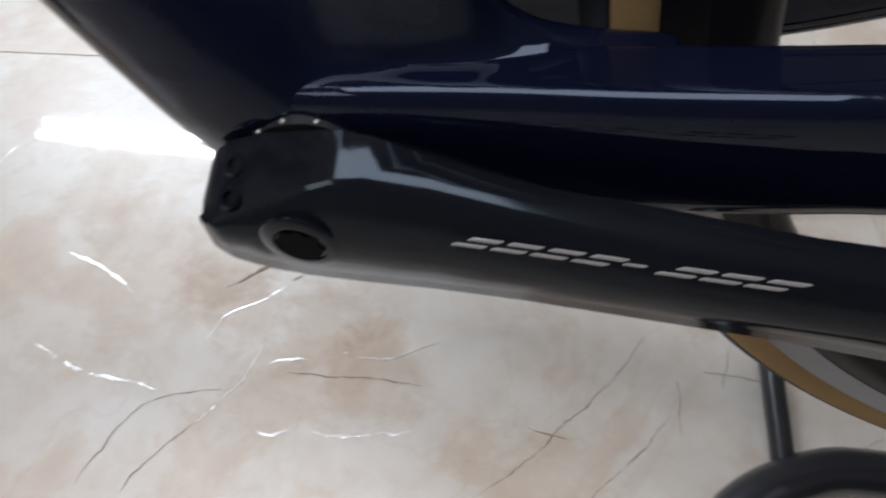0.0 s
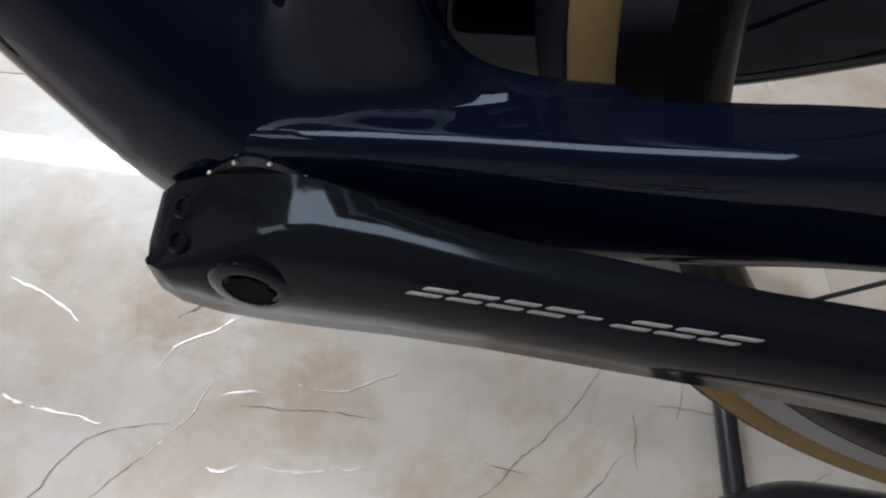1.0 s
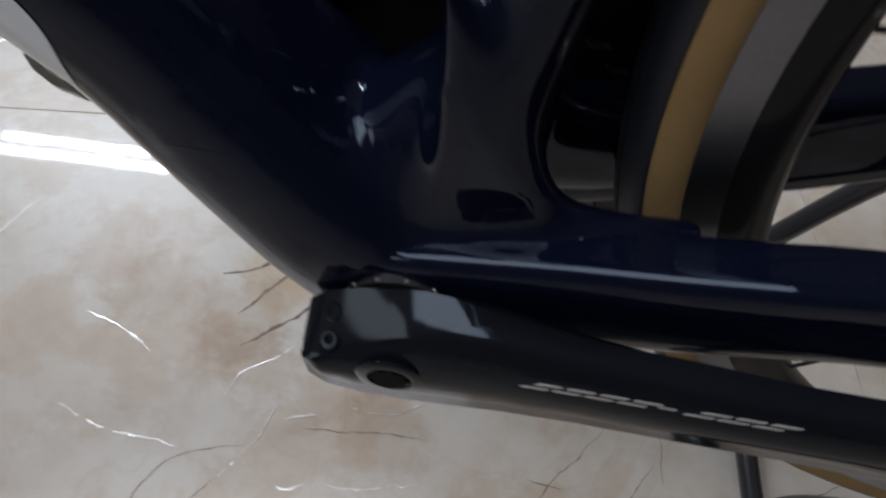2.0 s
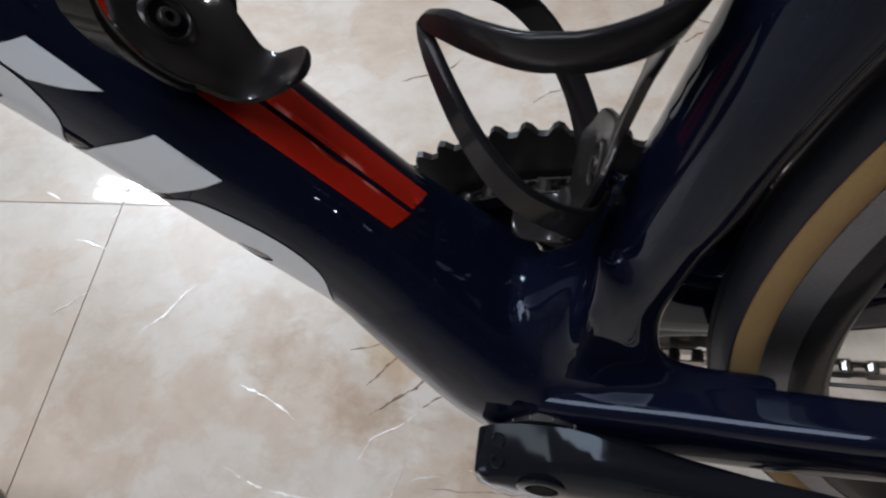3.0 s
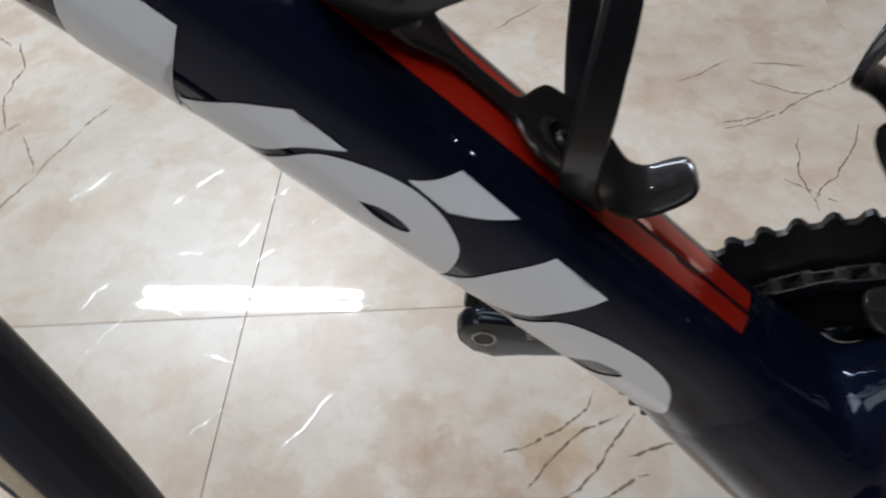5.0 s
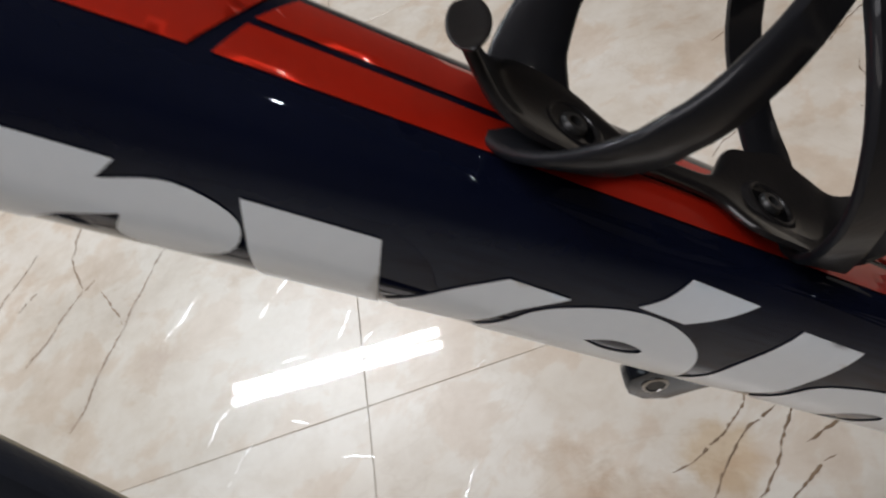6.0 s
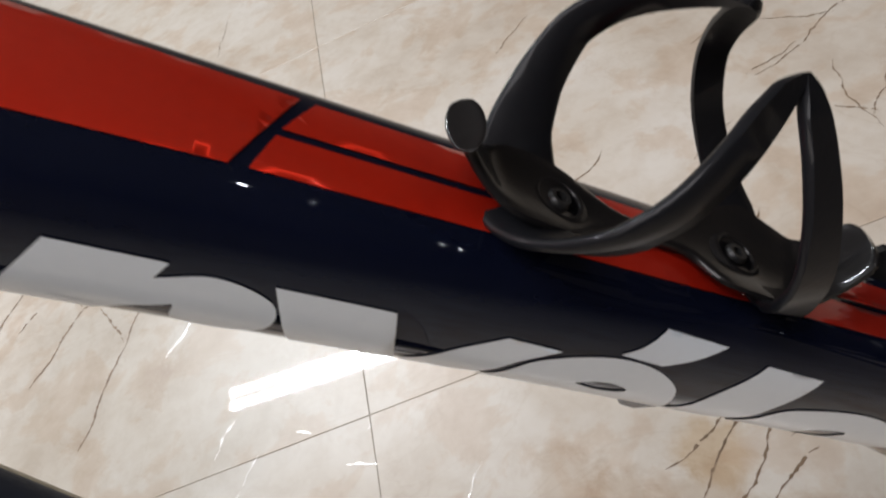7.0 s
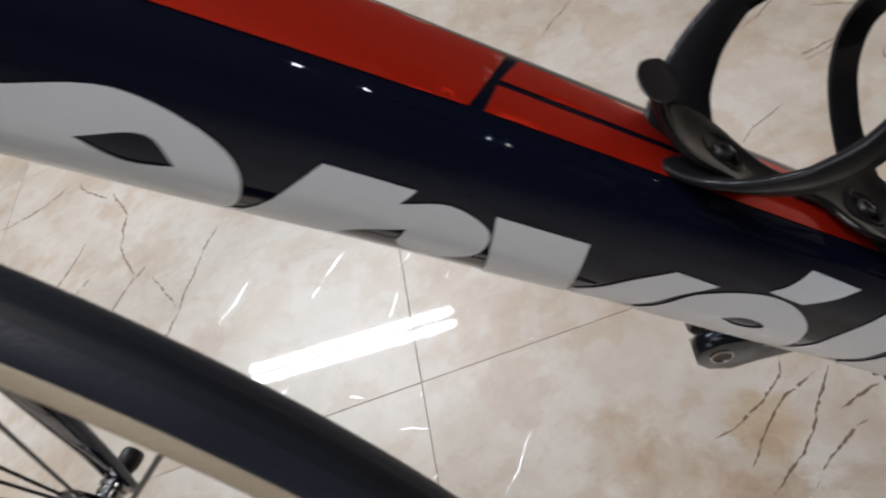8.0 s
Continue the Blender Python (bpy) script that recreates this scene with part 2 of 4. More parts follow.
def turned(bm, centre, axis, profile, sides=48):
    """A body of revolution: profile holds (distance along the axis, radius)."""
    axis = Vector(axis).normalized()
    ref = Vector((0, 0, 1)) if abs(axis.z) < 0.9 else Vector((1, 0, 0))
    e1 = axis.cross(ref).normalized()
    e2 = axis.cross(e1)
    secs = [[Vector(centre) + axis * h + (e1 * math.cos(2 * math.pi * k / sides) + e2 * math.sin(2 * math.pi * k / sides)) * r for k in range(sides)] for h, r in profile]
    return rings(bm, secs, False, True)


def slab(bm, low, high, m=None):
    """A box between two corners, with softened edges."""
    made = bmesh.ops.create_cube(bm, size=1.0)["verts"]
    low, high = Vector(low), Vector(high)
    for v in made:
        v.co = Vector([low[i] + (v.co[i] + 0.5) * (high[i] - low[i]) for i in range(3)])
    if m:
        for v in made:
            v.co = m @ v.co
    return bm


def bevelled(bm, width, segments=2):
    edges = [e for e in bm.edges if len(e.link_faces) == 2 and e.calc_face_angle(0) > 0.6]
    bmesh.ops.bevel(bm, geom=edges, offset=width, segments=segments, affect="EDGES", profile=0.5)
    return bm


def empty(name, place, label, category, group="", kind=""):
    ob = new(name)
    ob.location = place
    ob.empty_display_size = 0.1
    return tagged(ob, label, category, group, kind)


# ---- the room ----
room_low, room_high = Vector((-4.2, -4.0, 0)), Vector((6.2, 4.2, CEIL))
T = 0.12
for name, low, high in (
        ("wall_north", (room_low.x - T, room_high.y, -0.05), (room_high.x + T, room_high.y + T, CEIL)),
        ("wall_south", (room_low.x - T, room_low.y - T, -0.05), (room_high.x + T, room_low.y, CEIL)),
        ("wall_west", (room_low.x - T, room_low.y, -0.05), (room_low.x, room_high.y, CEIL)),
        ("wall_east", (room_high.x, room_low.y, -0.05), (room_high.x + T, room_high.y, CEIL))):
    tagged(part(name, slab(bmesh.new(), low, high), SHADE), "plain beige painted room wall", "wall", kind="structure")
tagged(part("ceiling", slab(bmesh.new(), (room_low.x - T, room_low.y - T, CEIL), (room_high.x + T, room_high.y + T, CEIL + T)), DIM),
       "dull white painted ceiling over the shop", "ceiling", kind="structure")

floor = tagged(part("floor", slab(bmesh.new(), (room_low.x, room_low.y, -0.06), (room_high.x, room_high.y, -0.0014)), GROUT),
               "polished beige marble tile floor with brown veins", "floor", kind="structure")

# ---- the bicycle ----
bicycle = empty("road_bicycle", (0, 0, 0), "navy carbon road bicycle with red and white paint on a stand", "bicycle")
BB = Vector((0.016, 0, 0.2975))                       # bottom bracket
REAR = Vector((0.3985, 0, 0.4025))                    # rear axle
R_TYRE = 0.327

# down tube: top line through its red stripes
A = radians(47.1)
TOP = Vector((-0.053, 0, 0.402))
U = Vector((-math.cos(A), 0, math.sin(A)))           # along it, towards the head
N = Vector((math.sin(A), 0, math.cos(A)))            # out of its upper face
HALF, DEEP = 0.030, 0.062


def oval(th, half, deep, e_top=3.6, e_low=1.6):
    """A point of the tube's section: sideways, and down from the top line; th runs from the top over the near side."""
    y, w = math.sin(th), -math.cos(th)
    e = e_top if w < 0 else e_low
    k = (abs(y) ** e + abs(w) ** e) ** (-1 / e)
    return -half * y * k, deep / 2 + deep / 2 * w * k


ARC = [(0.0, oval(0, HALF, DEEP))]
for i in range(1, 241):
    q = oval(math.pi * i / 240, HALF, DEEP)
    p = ARC[-1][1]
    ARC.append((ARC[-1][0] + math.hypot(q[0] - p[0], q[1] - p[1]), q))


def depth(s):
    """The tube's depth, growing towards the head."""
    return DEEP + max(0.0, -s) * 0.10 + max(0.0, s - 0.18) * 0.035


def on_tube(s, a, off):
    """The place s along the down tube and a round it from its top towards the near side (below 0: the far side), off above its skin."""
    b = min(abs(a), ARC[-1][0] - 1e-6)
    lo = next(i for i in range(240) if ARC[i + 1][0] >= b)
    (a0, p), (a1, q) = ARC[lo], ARC[lo + 1]
    k = (b - a0) / (a1 - a0)
    y, w = p[0] + (q[0] - p[0]) * k, p[1] + (q[1] - p[1]) * k
    d = math.hypot(q[0] - p[0], q[1] - p[1])
    ny, nw = -(q[1] - p[1]) / d, (q[0] - p[0]) / d
    y, w = y + ny * off, w + nw * off
    if a < 0:
        y = -y
    w *= depth(s) / DEEP if s > 0 else 1
    return TOP + U * s + Vector((0, y, 0)) - N * w


def flare(s):
    """How far the tube widens to each side towards the bottom bracket."""
    return min(0.0100, max(0.0, -s - 0.008) * 0.125)


def tube_row(s, wide, deep, sides=64, drop=0.0):
    row = []
    for k in range(sides):
        y, w = oval(2 * math.pi * k / sides, wide, deep)
        row.append(TOP + U * s + Vector((0, y, 0)) - N * (w + drop))
    return row


def down_tube_mesh():
    steps = [-0.07 + 0.0125 * i for i in range(48)]
    return rings(bmesh.new(), [tube_row(s, HALF + flare(s), depth(s)) for s in steps])


# chainstay: along x, its y, z, half height and half width
STAY = [(0.0, 0.027, 0.300, 0.019, 0.012), (0.03, 0.030, 0.3065, 0.0225, 0.0130), (0.066, 0.0325, 0.3145, 0.0220, 0.0115), (0.10, 0.034, 0.3215, 0.0212, 0.0115),
        (0.13, 0.0355, 0.329, 0.0200, 0.0112), (0.16, 0.0375, 0.337, 0.0188, 0.0108), (0.25, 0.049, 0.361, 0.0155, 0.0095), (0.34, 0.062, 0.386, 0.012, 0.008), (0.410, 0.067, 0.406, 0.012, 0.006)]


def stay_rings(bm, side, way, scale, square):
    secs = []
    for x, y, z, h, w in eased(way, 8):
        h, w = h * scale, w * scale
        if side > 0:
            z, h = z - 0.004 * (1 - x / 0.41), h + 0.005 * (1 - x / 0.41)
        row = []
        for k in range(64):
            th = 2 * math.pi * k / 64
            c, s_ = math.cos(th), math.sin(th)
            m = (abs(c) ** square + abs(s_) ** square) ** (-1 / square)
            row.append(Vector((x - 0.25 * h * s_ * m, side * y + w * c * m, z + h * s_ * m)))
        secs.append(row)
    return rings(bm, secs)


def frame_mesh():
    bm = bmesh.new()
    # swelling of the down tube towards the shell
    rings(bm, [tube_row(s, HALF + flare(s) + g, DEEP + max(0.0, -s) * 0.10 + 2 * g, 48, -g) for s, g in eased(((-0.15, 0.003), (-0.12, 0.0032), (-0.09, 0.0030), (-0.065, 0.0024), (-0.04, 0.0014), (-0.02, 0.0002), (-0.005, -0.003)), 4)])
    # shell of the bottom bracket
    turned(bm, BB - Vector((0, 0.041, 0)), (0, 1, 0), [(0, 0.021), (0.003, 0.025), (0.012, 0.031), (0.070, 0.031), (0.079, 0.025), (0.082, 0.021)], 40)
    # seat tube
    secs = []
    for z in [0.27 + 0.0125 * i for i in range(44)]:
        xf = 0.012 + 0.155 * (z - 0.335)
        xr = 0.049 + 0.17 * (z - 0.35)
        xr += 0.005 * math.exp(-((z - 0.345) / 0.025) ** 2)
        # its back edge follows the tyre
        xr += min(0.032, max(0.0, (z - 0.43) * 0.9), max(0.0, REAR.x - math.sqrt(max(0.0, R_TYRE ** 2 - (z - REAR.z) ** 2)) - 0.007 - xr))
        low = 0.012 * math.log(1 + math.exp((0.352 - z) / 0.012))
        half = min(0.0395, 0.0235 + 0.26 * 0.030 * math.log(1 + math.exp((0.350 - z) / 0.030)))
        xf -= low * 0.25
        row = []
        for k in range(64):
            th = 2 * math.pi * k / 64
            c, s_ = math.cos(th), math.sin(th)
            e = 1.7 if c < 0 else 2.0
            m = (abs(c) ** e + abs(s_) ** e) ** (-1 / e)
            row.append(Vector(((xf + xr) / 2 + (xr - xf) / 2 * c * m, half * s_ * m, z)))
        secs.append(row)
    rings(bm, secs)
    # filled corner between down tube and seat tube
    secs = []
    for z, x0, x1, half in eased(((0.275, -0.040, 0.055, 0.0385), (0.30, -0.037, 0.055, 0.0370), (0.32, -0.030, 0.053, 0.0335), (0.345, -0.015, 0.048, 0.027), (0.362, 0.000, 0.044, 0.0205), (0.374, 0.011, 0.040, 0.014), (0.382, 0.018, 0.036, 0.007)), 6):
        secs.append([Vector(((x0 + x1) / 2 + (x1 - x0) / 2 * math.cos(2 * math.pi * k / 48), half * math.sin(2 * math.pi * k / 48), z)) for k in range(48)])
    rings(bm, secs)
    # webs behind the seat tube, either side of the tyre, running down onto the chainstays
    for side in (-1, 1):
        rings(bm, [[Vector((x, side * (0.0215 + 0.0070 * math.copysign(abs(math.cos(2 * math.pi * k / 32)) ** 0.5, math.cos(2 * math.pi * k / 32))), z0 + (z1 - z0) * (0.5 + 0.5 * math.sin(2 * math.pi * k / 32)))) for k in range(32)]
                   for x, z0, z1 in eased(((0.020, 0.29, 0.420), (0.034, 0.29, 0.398), (0.044, 0.29, 0.380), (0.050, 0.29, 0.366), (0.056, 0.295, 0.352), (0.064, 0.30, 0.3438), (0.073, 0.30, 0.342), (0.088, 0.305, 0.342), (0.105, 0.31, 0.343)), 4)])
    # roots of the chainstays
    for side in (-1, 1):
        stay_rings(bm, side, [row for row in STAY if row[0] < 0.11], 0.93, 3.6)
    return bm


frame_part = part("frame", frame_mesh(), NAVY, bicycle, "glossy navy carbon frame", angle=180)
mod = frame_part.modifiers.new("skin", "REMESH")
mod.mode, mod.voxel_size, mod.use_smooth_shade = "VOXEL", 0.0020, True
mod = frame_part.modifiers.new("soft", "SMOOTH")
mod.factor, mod.iterations = 0.5, 64
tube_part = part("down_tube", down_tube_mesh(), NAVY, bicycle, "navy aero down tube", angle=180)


for side in (-1, 1):
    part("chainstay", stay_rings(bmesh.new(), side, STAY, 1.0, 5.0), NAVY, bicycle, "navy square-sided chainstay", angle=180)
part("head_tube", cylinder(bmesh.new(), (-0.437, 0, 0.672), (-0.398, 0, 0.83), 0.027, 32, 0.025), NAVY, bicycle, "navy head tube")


# painted shapes on the down tube, laid on its skin
def closed_curve(points, steps, smooth):
    """Points (s, a) in mm; those where smooth is given as 1 are rounded, 0 keeps a corner."""
    n = len(points)
    out = []
    for i in range(n):
        p0, p1, p2, p3 = (Vector(points[(i + j) % n]) for j in (-1, 0, 1, 2))
        r1, r2 = smooth[i], smooth[(i + 1) % n]
        m1 = (p2 - p0) / 2 if r1 else p2 - p1
        m2 = (p3 - p1) / 2 if r2 else p2 - p1
        for k in range(steps):
            t = k / steps
            out.append((2 * t ** 3 - 3 * t * t + 1) * p1 + (t ** 3 - 2 * t * t + t) * m1 + (-2 * t ** 3 + 3 * t * t) * p2 + (t ** 3 - t * t) * m2)
    return out


def inside(p, loop):
    hit = False
    for a, b in zip(loop, loop[1:] + loop[:1]):
        if (a.y > p.y) != (b.y > p.y) and p.x < (b.x - a.x) * (p.y - a.y) / (b.y - a.y) + a.x:
            hit = not hit
    return hit


def patch(loops, place, grid=4.0, thick=0.00025):
    """A thin film of paint: closed loops in mm (the second and later ones are holes), set on a surface by place(u, v, off)."""
    from mathutils.geometry import delaunay_2d_cdt
    pts, edges = [], []
    for loop in loops:
        n0 = len(pts)
        pts += [Vector(p) for p in loop]
        edges += [(n0 + i, n0 + (i + 1) % len(loop)) for i in range(len(loop))]
    lo = [min(p[i] for p in loops[0]) for i in (0, 1)]
    hi = [max(p[i] for p in loops[0]) for i in (0, 1)]
    x = lo[0] + grid / 2
    while x < hi[0]:
        y = lo[1] + grid / 2
        while y < hi[1]:
            q = Vector((x, y))
            if inside(q, loops[0]) and not any(inside(q, h) for h in loops[1:]):
                pts.append(q)
            y += grid
        x += grid
    v, _, f, *_ = delaunay_2d_cdt(pts, edges, [], 0, 1e-4)
    bm = bmesh.new()
    ups = [bm.verts.new(place(p.x / 1000, p.y / 1000, thick)) for p in v]
    for t in f:
        c = sum((v[i] for i in t), Vector((0, 0))) / len(t)
        if inside(c, loops[0]) and not any(inside(c, h) for h in loops[1:]):
            bm.faces.new([ups[i] for i in t])
    for vert in [w for w in bm.verts if not w.link_faces]:
        bm.verts.remove(vert)
    return bm


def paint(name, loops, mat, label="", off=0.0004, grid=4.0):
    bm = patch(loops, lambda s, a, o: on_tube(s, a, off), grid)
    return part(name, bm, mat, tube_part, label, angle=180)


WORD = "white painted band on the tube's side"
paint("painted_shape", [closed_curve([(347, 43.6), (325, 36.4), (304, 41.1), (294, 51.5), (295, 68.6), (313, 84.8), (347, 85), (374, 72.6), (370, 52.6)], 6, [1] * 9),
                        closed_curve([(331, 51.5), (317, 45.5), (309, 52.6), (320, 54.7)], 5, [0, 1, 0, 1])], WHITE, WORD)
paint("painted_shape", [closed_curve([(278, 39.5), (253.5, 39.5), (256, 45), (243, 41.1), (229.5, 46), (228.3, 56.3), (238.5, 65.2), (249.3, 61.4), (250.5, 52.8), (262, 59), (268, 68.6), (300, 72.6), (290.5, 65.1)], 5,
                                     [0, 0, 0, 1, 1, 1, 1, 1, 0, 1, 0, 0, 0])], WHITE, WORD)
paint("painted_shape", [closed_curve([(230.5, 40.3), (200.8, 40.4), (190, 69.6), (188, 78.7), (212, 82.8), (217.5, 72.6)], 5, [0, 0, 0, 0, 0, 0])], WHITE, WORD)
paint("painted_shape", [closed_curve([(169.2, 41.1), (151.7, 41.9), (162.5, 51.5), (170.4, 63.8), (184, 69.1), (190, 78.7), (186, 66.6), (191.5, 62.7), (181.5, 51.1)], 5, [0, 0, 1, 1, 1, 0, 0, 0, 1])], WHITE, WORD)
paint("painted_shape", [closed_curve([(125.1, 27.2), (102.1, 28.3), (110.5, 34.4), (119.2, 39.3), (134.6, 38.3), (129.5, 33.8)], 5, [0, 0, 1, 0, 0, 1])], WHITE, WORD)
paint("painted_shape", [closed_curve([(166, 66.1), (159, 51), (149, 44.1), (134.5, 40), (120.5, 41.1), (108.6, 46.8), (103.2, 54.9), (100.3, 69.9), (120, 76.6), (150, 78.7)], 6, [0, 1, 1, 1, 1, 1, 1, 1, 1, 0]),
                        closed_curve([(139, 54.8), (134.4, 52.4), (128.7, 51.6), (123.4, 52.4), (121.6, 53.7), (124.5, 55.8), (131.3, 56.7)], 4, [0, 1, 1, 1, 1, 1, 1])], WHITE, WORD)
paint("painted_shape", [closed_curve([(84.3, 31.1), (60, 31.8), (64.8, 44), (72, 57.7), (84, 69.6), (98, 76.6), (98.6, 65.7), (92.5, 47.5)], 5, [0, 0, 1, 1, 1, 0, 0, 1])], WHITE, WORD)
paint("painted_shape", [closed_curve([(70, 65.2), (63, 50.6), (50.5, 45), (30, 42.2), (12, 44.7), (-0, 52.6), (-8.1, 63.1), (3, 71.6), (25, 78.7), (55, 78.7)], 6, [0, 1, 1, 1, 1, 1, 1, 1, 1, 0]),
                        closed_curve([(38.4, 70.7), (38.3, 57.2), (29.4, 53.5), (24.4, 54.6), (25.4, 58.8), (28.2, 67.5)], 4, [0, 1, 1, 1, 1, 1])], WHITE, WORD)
STRIPE = "red painted stripe on the down tube"
paint("red_stripe", [closed_curve([(0, 12.4), (243, 14.3), (238, 2.0), (-6.8, 1.6)], 24, [0] * 4)], RED, STRIPE)
paint("red_stripe", [closed_curve([(-7, -0.8), (237, -0.6), (229, -14.1), (-12, -12.4)], 24, [0] * 4)], RED, STRIPE)
paint("red_panel", [closed_curve([(247.5, 14.4), (400, 19.9), (400, -19.9), (233, -14.5)], 24, [0] * 4)], RED, "broad red painted panel on the down tube")


# ---- cranks ----
CR = radians(4.2)
CX = Vector((math.cos(CR), 0, math.sin(CR)))
CZ = Vector((-math.sin(CR), 0, math.cos(CR)))


def arm_mesh(side, turn):
    """A crank arm: side -1 is the near one; turn 1 runs backwards from the axle, -1 forwards."""
    bm = bmesh.new()
    secs = []
    # along the arm: outer face, ridge (y, h), back of the top facet (y, h), underside, inner side
    for d, face, ry, rh, by, bh, low, inner in (
            (-0.0305, 0.0620, 0.0575, 0.0020, 0.0455, 0.0060, 0.0120, 0.0450), (-0.0297, 0.0635, 0.0585, 0.0028, 0.0450, 0.0075, 0.0130, 0.0445), (-0.0235, 0.0655, 0.0600, 0.0045, 0.0448, 0.0130, 0.0155, 0.0440),
            (-0.0120, 0.0665, 0.0600, 0.0085, 0.0450, 0.0178, 0.0172, 0.0440), (0.0, 0.0668, 0.0595, 0.0148, 0.0455, 0.0208, 0.0178, 0.0440), (0.010, 0.0668, 0.0588, 0.0200, 0.0465, 0.0234, 0.0177, 0.0440),
            (0.0185, 0.0668, 0.0582, 0.0214, 0.0478, 0.0238, 0.0175, 0.0442), (0.035, 0.0668, 0.0582, 0.0200, 0.0512, 0.0214, 0.0166, 0.0455), (0.060, 0.0677, 0.0595, 0.0166, 0.0550, 0.0172, 0.0151, 0.0490),
            (0.090, 0.0695, 0.0615, 0.0140, 0.0580, 0.0142, 0.0138, 0.0525), (0.125, 0.0712, 0.0640, 0.0128, 0.0605, 0.0128, 0.0130, 0.0555), (0.155, 0.0728, 0.0660, 0.0138, 0.0625, 0.0138, 0.0145, 0.0575),
            (0.172, 0.0735, 0.0670, 0.0158, 0.0630, 0.0158, 0.0165, 0.0580), (0.184, 0.0733, 0.0675, 0.0125, 0.0630, 0.0125, 0.0130, 0.0585), (0.1895, 0.0728, 0.0675, 0.0058, 0.0635, 0.0058, 0.0060, 0.0590)):
        mid = (face + inner) / 2
        if turn < 0:
            low *= 1 + 0.6 * min(1.0, max(0.0, (d - 0.05) / 0.09))
        else:
            by -= (by - inner - 0.001) * min(1.0, max(0.0, (d - 0.04) / 0.05))
        prof = [(inner, -0.72 * low), (inner + 0.002, -0.95 * low), (mid, -low), (face - 0.001, -0.98 * low), (face, -0.91 * low),
                (face, 0.2 * rh), (ry + 0.0028, rh - 0.0022), (ry, rh), (by, bh), (inner, bh - 0.004)]
        secs.append([BB + CX * (d * turn) + CZ * h + Vector((0, side * y, 0)) for y, h in prof])
    rings(bm, secs)
    return bm


crank_near = part("crank_arm", bevelled(arm_mesh(-1, 1), 0.0007), CRANK, bicycle, "black anodised crank arm with silver print", angle=50)


def ring_mesh(centre, axis, r_in, r_out, thick, sides=40):
    bm = bmesh.new()
    return turned_ring(bm, centre, axis, [(0, r_in), (thick, r_in + 0.0006), (thick, r_out - 0.0008), (thick - 0.0006, r_out), (0, r_out)], sides)


def turned_ring(bm, centre, axis, profile, sides=40):
    axis = Vector(axis).normalized()
    ref = Vector((0, 0, 1)) if abs(axis.z) < 0.9 else Vector((1, 0, 0))
    e1 = axis.cross(ref).normalized()
    e2 = axis.cross(e1)
    secs = []
    for k in range(sides):
        th = 2 * math.pi * k / sides
        e = e1 * math.cos(th) + e2 * math.sin(th)
        secs.append([Vector(centre) + axis * h + e * r for h, r in profile])
    return rings(bm, secs, True)


FACE = BB + Vector((0, -0.0670, 0))
part("axle_ring", ring_mesh(FACE + Vector((0, 0.001, 0)), (0, -1, 0), 0.0068, 0.0112, 0.0012), CRANK, crank_near)
# toothed disc on the face; the socket's depth is only its black colour
star = bmesh.new()
tops = []
for k in range(32):
    r = 0.0061 + 0.0008 * math.cos(8 * 2 * math.pi * k / 32)
    tops.append(BB + Vector((r * math.cos(2 * math.pi * k / 32), -0.0674, r * math.sin(2 * math.pi * k / 32))))
rings(star, [tops, [p + Vector((0, 0.002, 0)) for p in tops]])
part("axle_recess", star, RECESS_SHADE, crank_near, "flat black toothed disc, the socket's painted shade")
for y, h in ((0.0498, 0.0118), (0.0578, 0.0078)):
    p = BB - CX * 0.0195 + CZ * (h - 0.004) - Vector((0, y, 0))
    bolt = turned_ring(bmesh.new(), p, (CZ + Vector((0, -0.45, 0)) - CX * 0.3).normalized(), [(0, 0.0015), (0.0042, 0.0018), (0.0042, 0.0028), (0.0036, 0.0034), (0, 0.0034)], 20)
    part("pinch_bolt", bolt, CRANK, crank_near)
# knurled collar with bright teeth between arm and shell
collar = turned_ring(bmesh.new(), BB + Vector((0, -0.0405, 0)), (0, -1, 0), [(0, 0.012), (0.0035, 0.012), (0.0035, 0.0215), (0, 0.0215)], 40)
part("preload_collar", collar, BLACK, crank_near)
for k in range(14):
    th = 2 * math.pi * (k + 0.4) / 14
    p = BB + Vector((0.0212 * math.cos(th), -0.0425, 0.0212 * math.sin(th)))
    tooth = bmesh.new()
    bmesh.ops.create_icosphere(tooth, subdivisions=1, radius=0.0012)
    bmesh.ops.translate(tooth, verts=tooth.verts, vec=p)
    part("collar_tooth", tooth, STEEL, crank_near)


def on_arm(u, v, off):
    """The outer face of the near crank, u along it and v across it."""
    d = u
    face = float(np.interp(d, (0.018, 0.035, 0.06, 0.09, 0.125, 0.155), (0.0670, 0.0668, 0.0678, 0.0695, 0.0712, 0.0728)))
    return BB + CX * d + CZ * v + Vector((0, -face - off, 0))


def slanted(u0, u1, v0, v1, lean=0.5):
    """A leaning bar, in mm."""
    return [(u0 + lean * v0, v0), (u1 + lean * v0, v0), (u1 + lean * v1, v1), (u0 + lean * v1, v1)]


